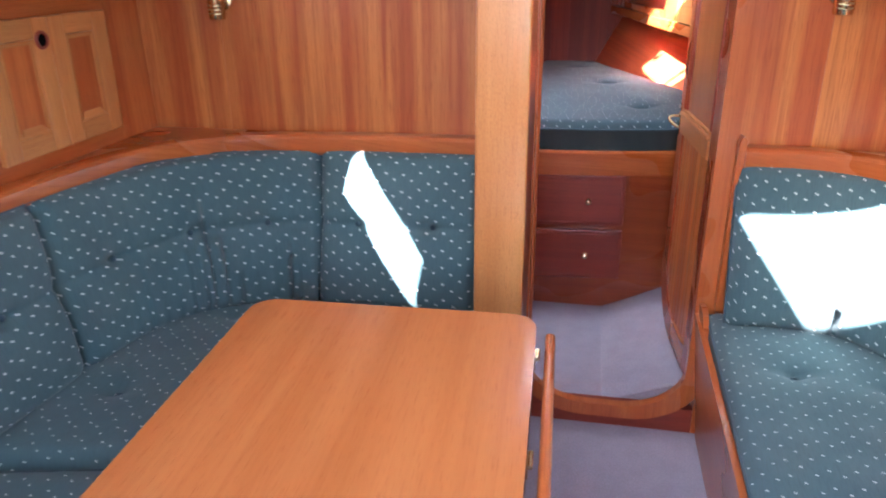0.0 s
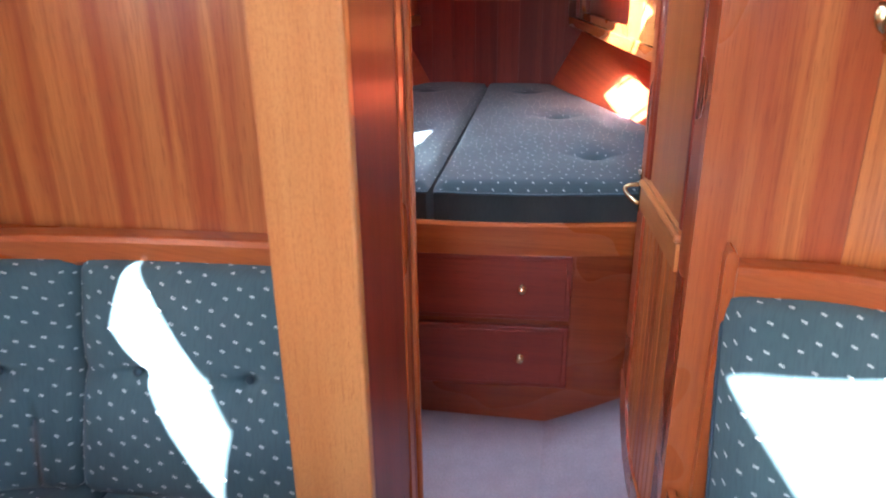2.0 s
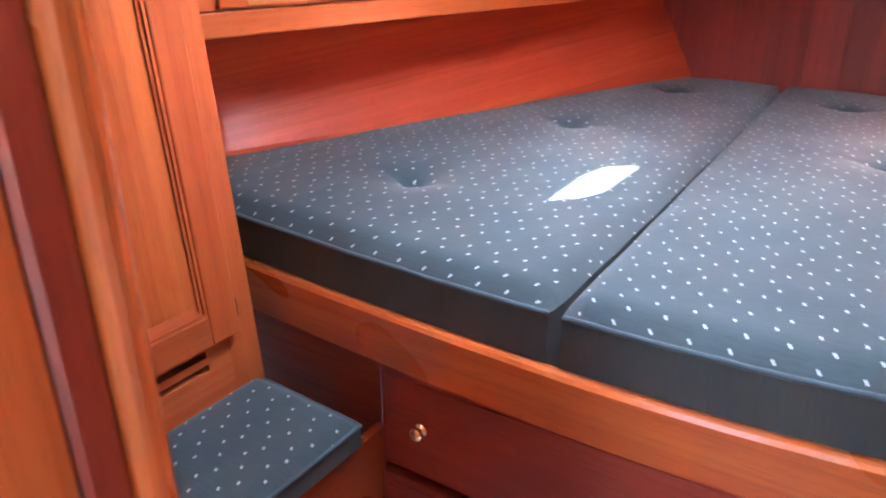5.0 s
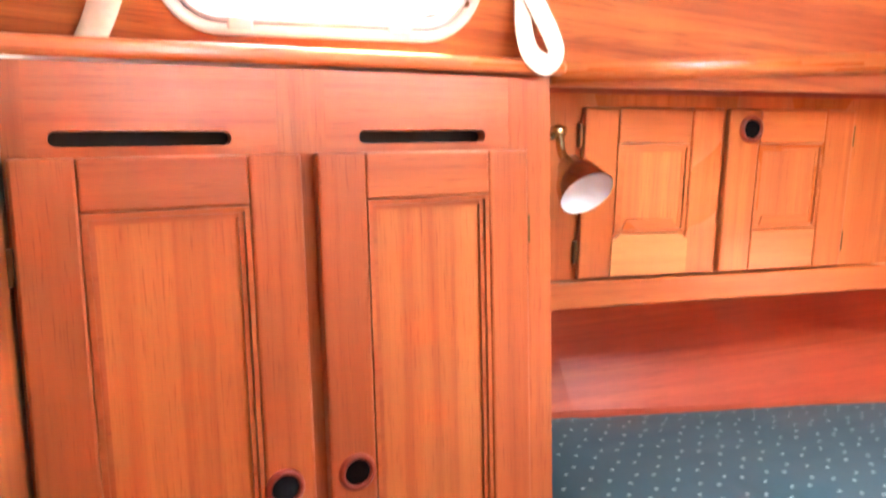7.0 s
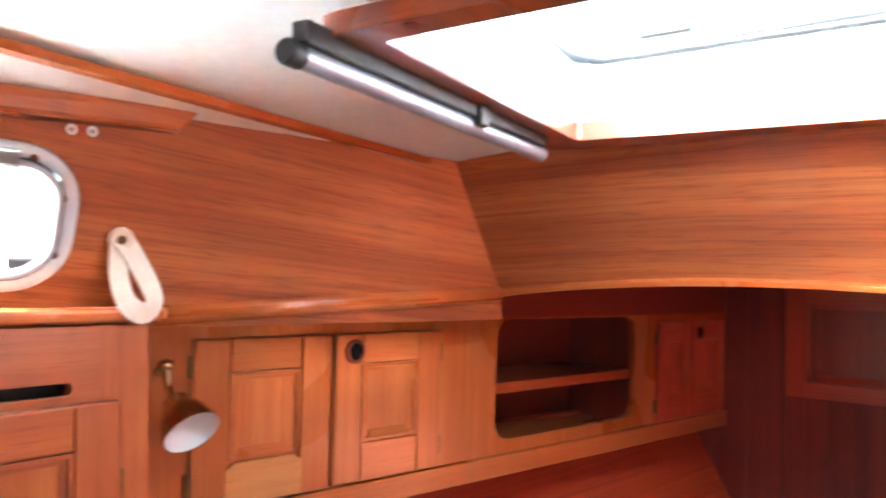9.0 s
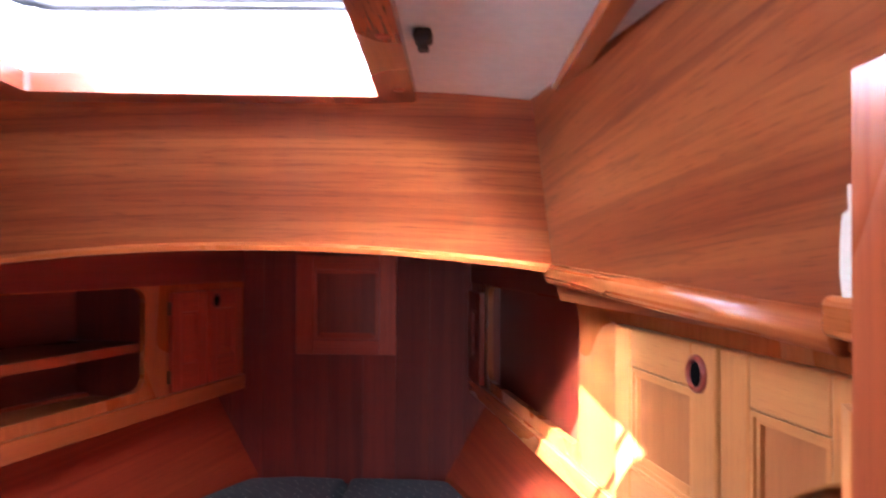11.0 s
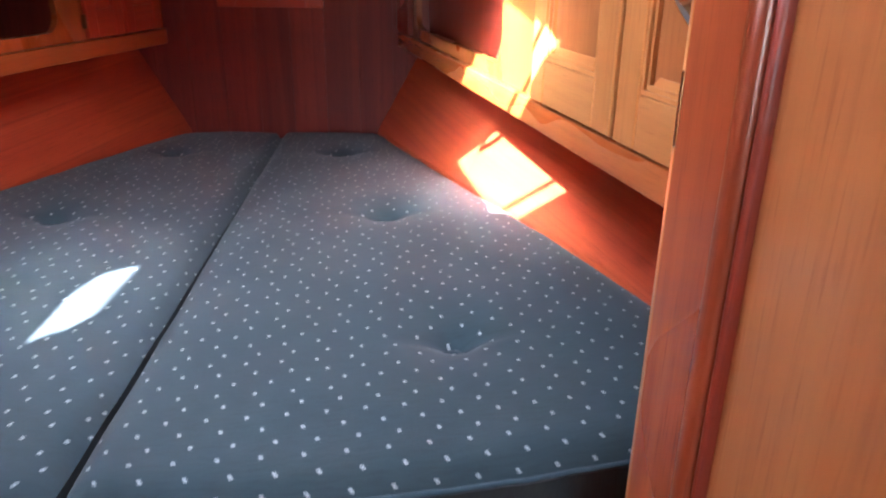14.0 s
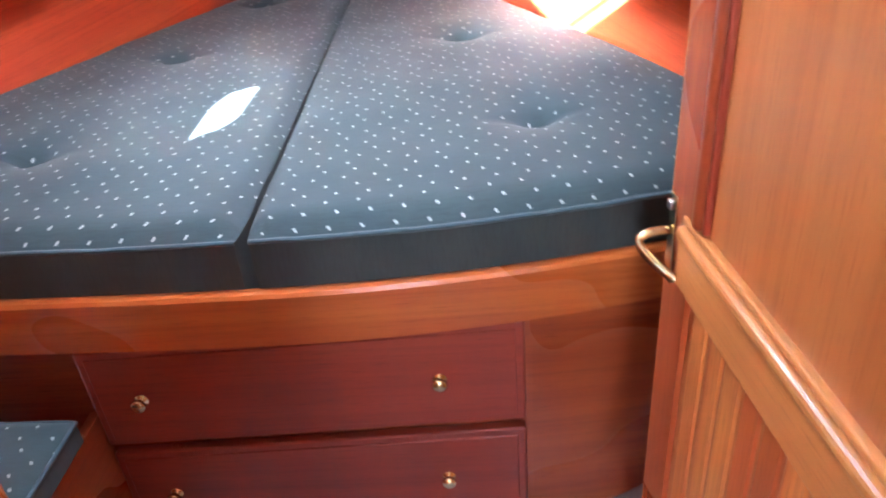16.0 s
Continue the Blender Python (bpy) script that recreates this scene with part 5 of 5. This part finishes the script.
# starboard wardrobe, mostly behind the open door
pe = thing("wardrobe", Matrix.Identity(4), "tall mahogany wardrobe behind the open cabin door", "wardrobe")
part("front", hexa([(0.704, 2.318, 0.0), (0.724, 2.318, 0.0), (0.724, 3.016, 0.0), (0.704, 3.016, 0.0), (0.710, 2.318, 1.575), (0.730, 2.318, 1.575), (0.730, 3.016, 1.575), (0.710, 3.016, 1.575)]), TEAK, pe, grain='z')
part("end_panel", hexa([(0.726, 2.996, 0.0), (1.3, 2.996, 0.0), (1.3, 3.014, 0.0), (0.726, 3.014, 0.0), (0.732, 2.996, 1.575), (1.3, 2.996, 1.575), (1.3, 3.014, 1.575), (0.730, 3.014, 1.575)]), PANEL, pe, grain='z')
led = thing("wardrobe_ledge", Matrix.Identity(4), "rounded mahogany ledge on top of the starboard wardrobe", "ledge")
part("board", box((0.714, 2.318, 1.576), (0.95, 3.036, 1.604)), WOOD, led, grain='y')
part("nosing", box((0.690, 2.318, 1.574), (0.714, 3.042, 1.608), 0.008, 3), WOOD, led, "rounded front edge", grain='y')


def reading_lamp(m, label):
    """Bell-shaped brass reading lamp on a swivel."""
    d = thing("reading_lamp", m, label, "lamp", "reading lamps")
    bell = part("shade", lathe([(0.0, 0.078), (0.013, 0.077), (0.019, 0.071), (0.023, 0.060), (0.031, 0.048), (0.039, 0.032), (0.0435, 0.014), (0.0455, 0.0)], 28, 'z'), BRASS, d, "brass bell shade", smooth=True)
    part("inner_shade", lathe([(0.0450, 0.0005), (0.041, 0.020), (0.030, 0.040), (0.0, 0.050)], 28, 'z'), WHITE, bell, "white enamel inside", smooth=True)
    part("arm", sweep(curve_pts([(0.0, 0, 0.074), (0.0, 0, 0.095), (-0.002, 0.010, 0.118), (-0.004, 0.020, 0.136)], 5), circle(0.008, 10), up=(1, 0, 0)), BRASS, d, smooth=True)
    part("swivel", lathe([(0.0, -0.013), (0.008, -0.012), (0.0115, 0.0), (0.008, 0.012), (0.0, 0.013)], 14, 'x', (-0.003, 0.018, 0.132)), BRASS, d, smooth=True)
    part("thumb_screw", box((0.008, 0.008, 0.118), (0.018, 0.016, 0.130), 0.002), BRASS, d)
    return d


def lamp_pose(rim, aim):
    """Rim centre and the way that the bell opens."""
    z = -Vector(aim).normalized()
    q = z.to_track_quat('Z', 'Y').to_matrix().to_4x4()
    return Matrix.Translation(rim) @ q


reading_lamp(lamp_pose((-0.715, 3.109, 1.394), (0.82, -0.04, -0.65)), "brass bell reading lamp with a white inside, beside the wardrobe")
reading_lamp(lamp_pose((0.716, 3.085, 1.392), (-0.75, 0.15, -0.62)), "brass bell reading lamp beside the starboard cupboards")


# ---------- overhead: hatch, lamp, battens ----------
def soft_quad(corners, r, n=5):
    """A four-sided outline with rounded corners."""
    out = []
    for i, c in enumerate(corners):
        c, a, b = Vector(c), Vector(corners[i - 1]), Vector(corners[(i + 1) % 4])
        p, q = c + (a - c).normalized() * r, c + (b - c).normalized() * r
        for k in range(n + 1):
            t = k / n
            out.append(tuple(p * (1 - t) ** 2 + c * (2 * t * (1 - t)) + q * t * t))
    return out


def hatch():
    h = thing("deck_hatch", Matrix.Identity(4), "deck hatch with a mahogany trim and clear lid, bright sky above", "hatch")
    zf = 1.868
    A = [(-0.212, 2.868), (0.345, 2.905), (0.325, 3.53), (-0.302, 3.49)]
    B = [(-0.158, 2.908), (0.305, 2.934), (0.273, 3.481), (-0.218, 3.426)]
    bm = ring_prism(soft_quad(A, 0.034), soft_quad(B, 0.012), 'z', zf, zf + 0.028)
    bmesh.ops.bevel(bm, geom=[e for e in bm.edges if e.calc_face_angle(0) > 1.2], offset=0.006, segments=2, affect='EDGES', profile=0.5)
    part("trim_frame", bm, MAHO, h, "mahogany trim round the opening", grain='y')
    C = [(-0.176, 2.894), (0.320, 2.920), (0.29, 3.496), (-0.236, 3.440)]
    part("coaming", ring_prism(C, B, 'z', zf + 0.028, 1.985), WHITE, h, "white coaming")
    lid = thing("hatch_lid", Matrix.Translation((0.03, 3.49, 1.995)) @ pose(0, 0, 0, 0, 0, 3), "aluminium-framed clear hatch lid, closed, with handles", "hatch lid")
    part("lid_frame", ring_prism(rounded(0.63, 0.70, 0.07, 0, -0.285), rounded(0.57, 0.64, 0.05, 0, -0.285), 'z', 0.0, 0.022), ALU, lid, "grey metal rim")
    g = part("pane", prism(rounded(0.575, 0.645, 0.05, 0, -0.285), 'z', 0.006, 0.016), GLASS, lid, "clear acrylic")
    g.visible_shadow = False
    for x in (-0.130, 0.194):
        hd = part("handle", lathe([(0.0, -0.030), (0.012, -0.029), (0.015, -0.025), (0.015, -0.014), (0.009, -0.010), (0.009, 0.0)], 16, 'z', (x, -0.175, 0.005)), SASH, lid, "round pale catch", smooth=True)
        part("handle_bar", box((x + 0.016, -0.184, -0.028), (x + 0.085, -0.164, -0.016), 0.004), BLACK, hd)
    part("gasket", sweep([(x, y - 0.30, -0.006) for x, y in rounded(0.492, 0.46, 0.05, -0.005, 0.02)], circle(0.0075, 8), closed=True), GASKET, lid, "grey rubber gasket", smooth=True)
    part("stay", sweep([(-0.12, -0.075, -0.006), (0.22, -0.075, -0.006)], circle(0.0045, 8)), GASKET, lid, "thin grey stay", smooth=True)
    for x, y in ((-0.106, 2.888), (0.061, 2.897), (0.245, 2.908), (0.326, 2.988), (0.318, 3.199), (0.307, 3.44), (-0.232, 3.12), (-0.255, 3.27), (-0.275, 3.42)):
        part("plug", lathe([(0.0, -0.0015), (0.007, -0.0015), (0.008, 0.0)], 10, 'z', (x, y, zf)), RED, h, "wooden plug")


hatch()


def tube_lamp():
    a, b_ = Vector((-0.195, 2.826, 1.843)), Vector((-0.258, 3.385, 1.842))
    L = (b_ - a).length
    ang = math.degrees(math.atan2(-(b_ - a).x, (b_ - a).y))
    t = thing("tube_lamp", Matrix.Translation(a) @ pose(0, 0, 0, 0, 0, ang), "slim grey metal tube lamp beside the hatch, unlit", "lamp")
    body = lathe([(0.0, 0.004), (0.0102, 0.004), (0.0109, 0.006), (0.0109, L - 0.006), (0.0102, L - 0.004), (0.0, L - 0.004)], 24, 'y')
    part("tube", body, ALU, t, "satin grey tube", smooth=False)
    part("end_cap", lathe([(0.0, -0.003), (0.0100, -0.003), (0.0122, 0.0), (0.0122, 0.016), (0.0110, 0.018)], 24, 'y'), BLACK, t, "black end cap")
    part("end_cap", lathe([(0.0110, L - 0.012), (0.0117, L - 0.010), (0.0117, L), (0.0, L)], 24, 'y'), ALU, t)
    part("base", box((-0.004, 0.01, 0.009), (0.015, L - 0.01, 0.030), 0.002), BLACK, t, "black mounting rail")
    part("clip", box((0.004, L * 0.58, -0.002), (0.022, L * 0.62, 0.030), 0.003), BLACK, t)
    return t


tube_lamp()


def batten(name, a, b_, w, label):
    s = part(name, sweep([a, b_], [(-w / 2, 0.0), (w / 2, 0.0), (w / 2 - 0.004, -0.010), (-w / 2 + 0.004, -0.010)]), WOOD, None, label, grain=(Vector(b_) - Vector(a)))
    return tagged(s, "", "batten")


batten("ceiling_batten", (-0.485, 2.318, deck_z(-0.485, 2.318) - 0.001), (-0.535, 3.51, deck_z(-0.535, 3.51) - 0.001), 0.030, "narrow mahogany batten along the headliner")
batten("ceiling_batten", (0.575, 2.318, deck_z(0.575, 2.318) - 0.001), (0.525, 3.52, deck_z(0.525, 3.52) - 0.001), 0.030, "narrow mahogany batten along the headliner")
batten("ceiling_batten", (-0.105, 2.318, deck_z(-0.105, 2.318) - 0.001), (-0.12, 2.862, deck_z(-0.12, 2.86) - 0.001), 0.030, "narrow mahogany batten along the headliner")
sw = thing("ceiling_switch", Matrix.Translation((0.358, 3.225, deck_z(0.358, 3.225))), "small black switch on the headliner", "switch")
part("body", box((-0.010, -0.014, -0.014), (0.010, 0.014, 0.0), 0.004), BLACK, sw)
part("toggle", box((-0.006, -0.006, -0.022), (0.006, 0.010, -0.0165), 0.002), BLACK, sw)

# the sea of deck outside and the far water
struct("ground", prism([(-400, -400), (400, -400), (400, 400), (-400, 400)], 'z', -0.6, -0.5), plain("harbour_water", (0.05, 0.08, 0.09), 0.15, 0, 0.3, 0.6), "grey-green harbour water round the boat", "water")
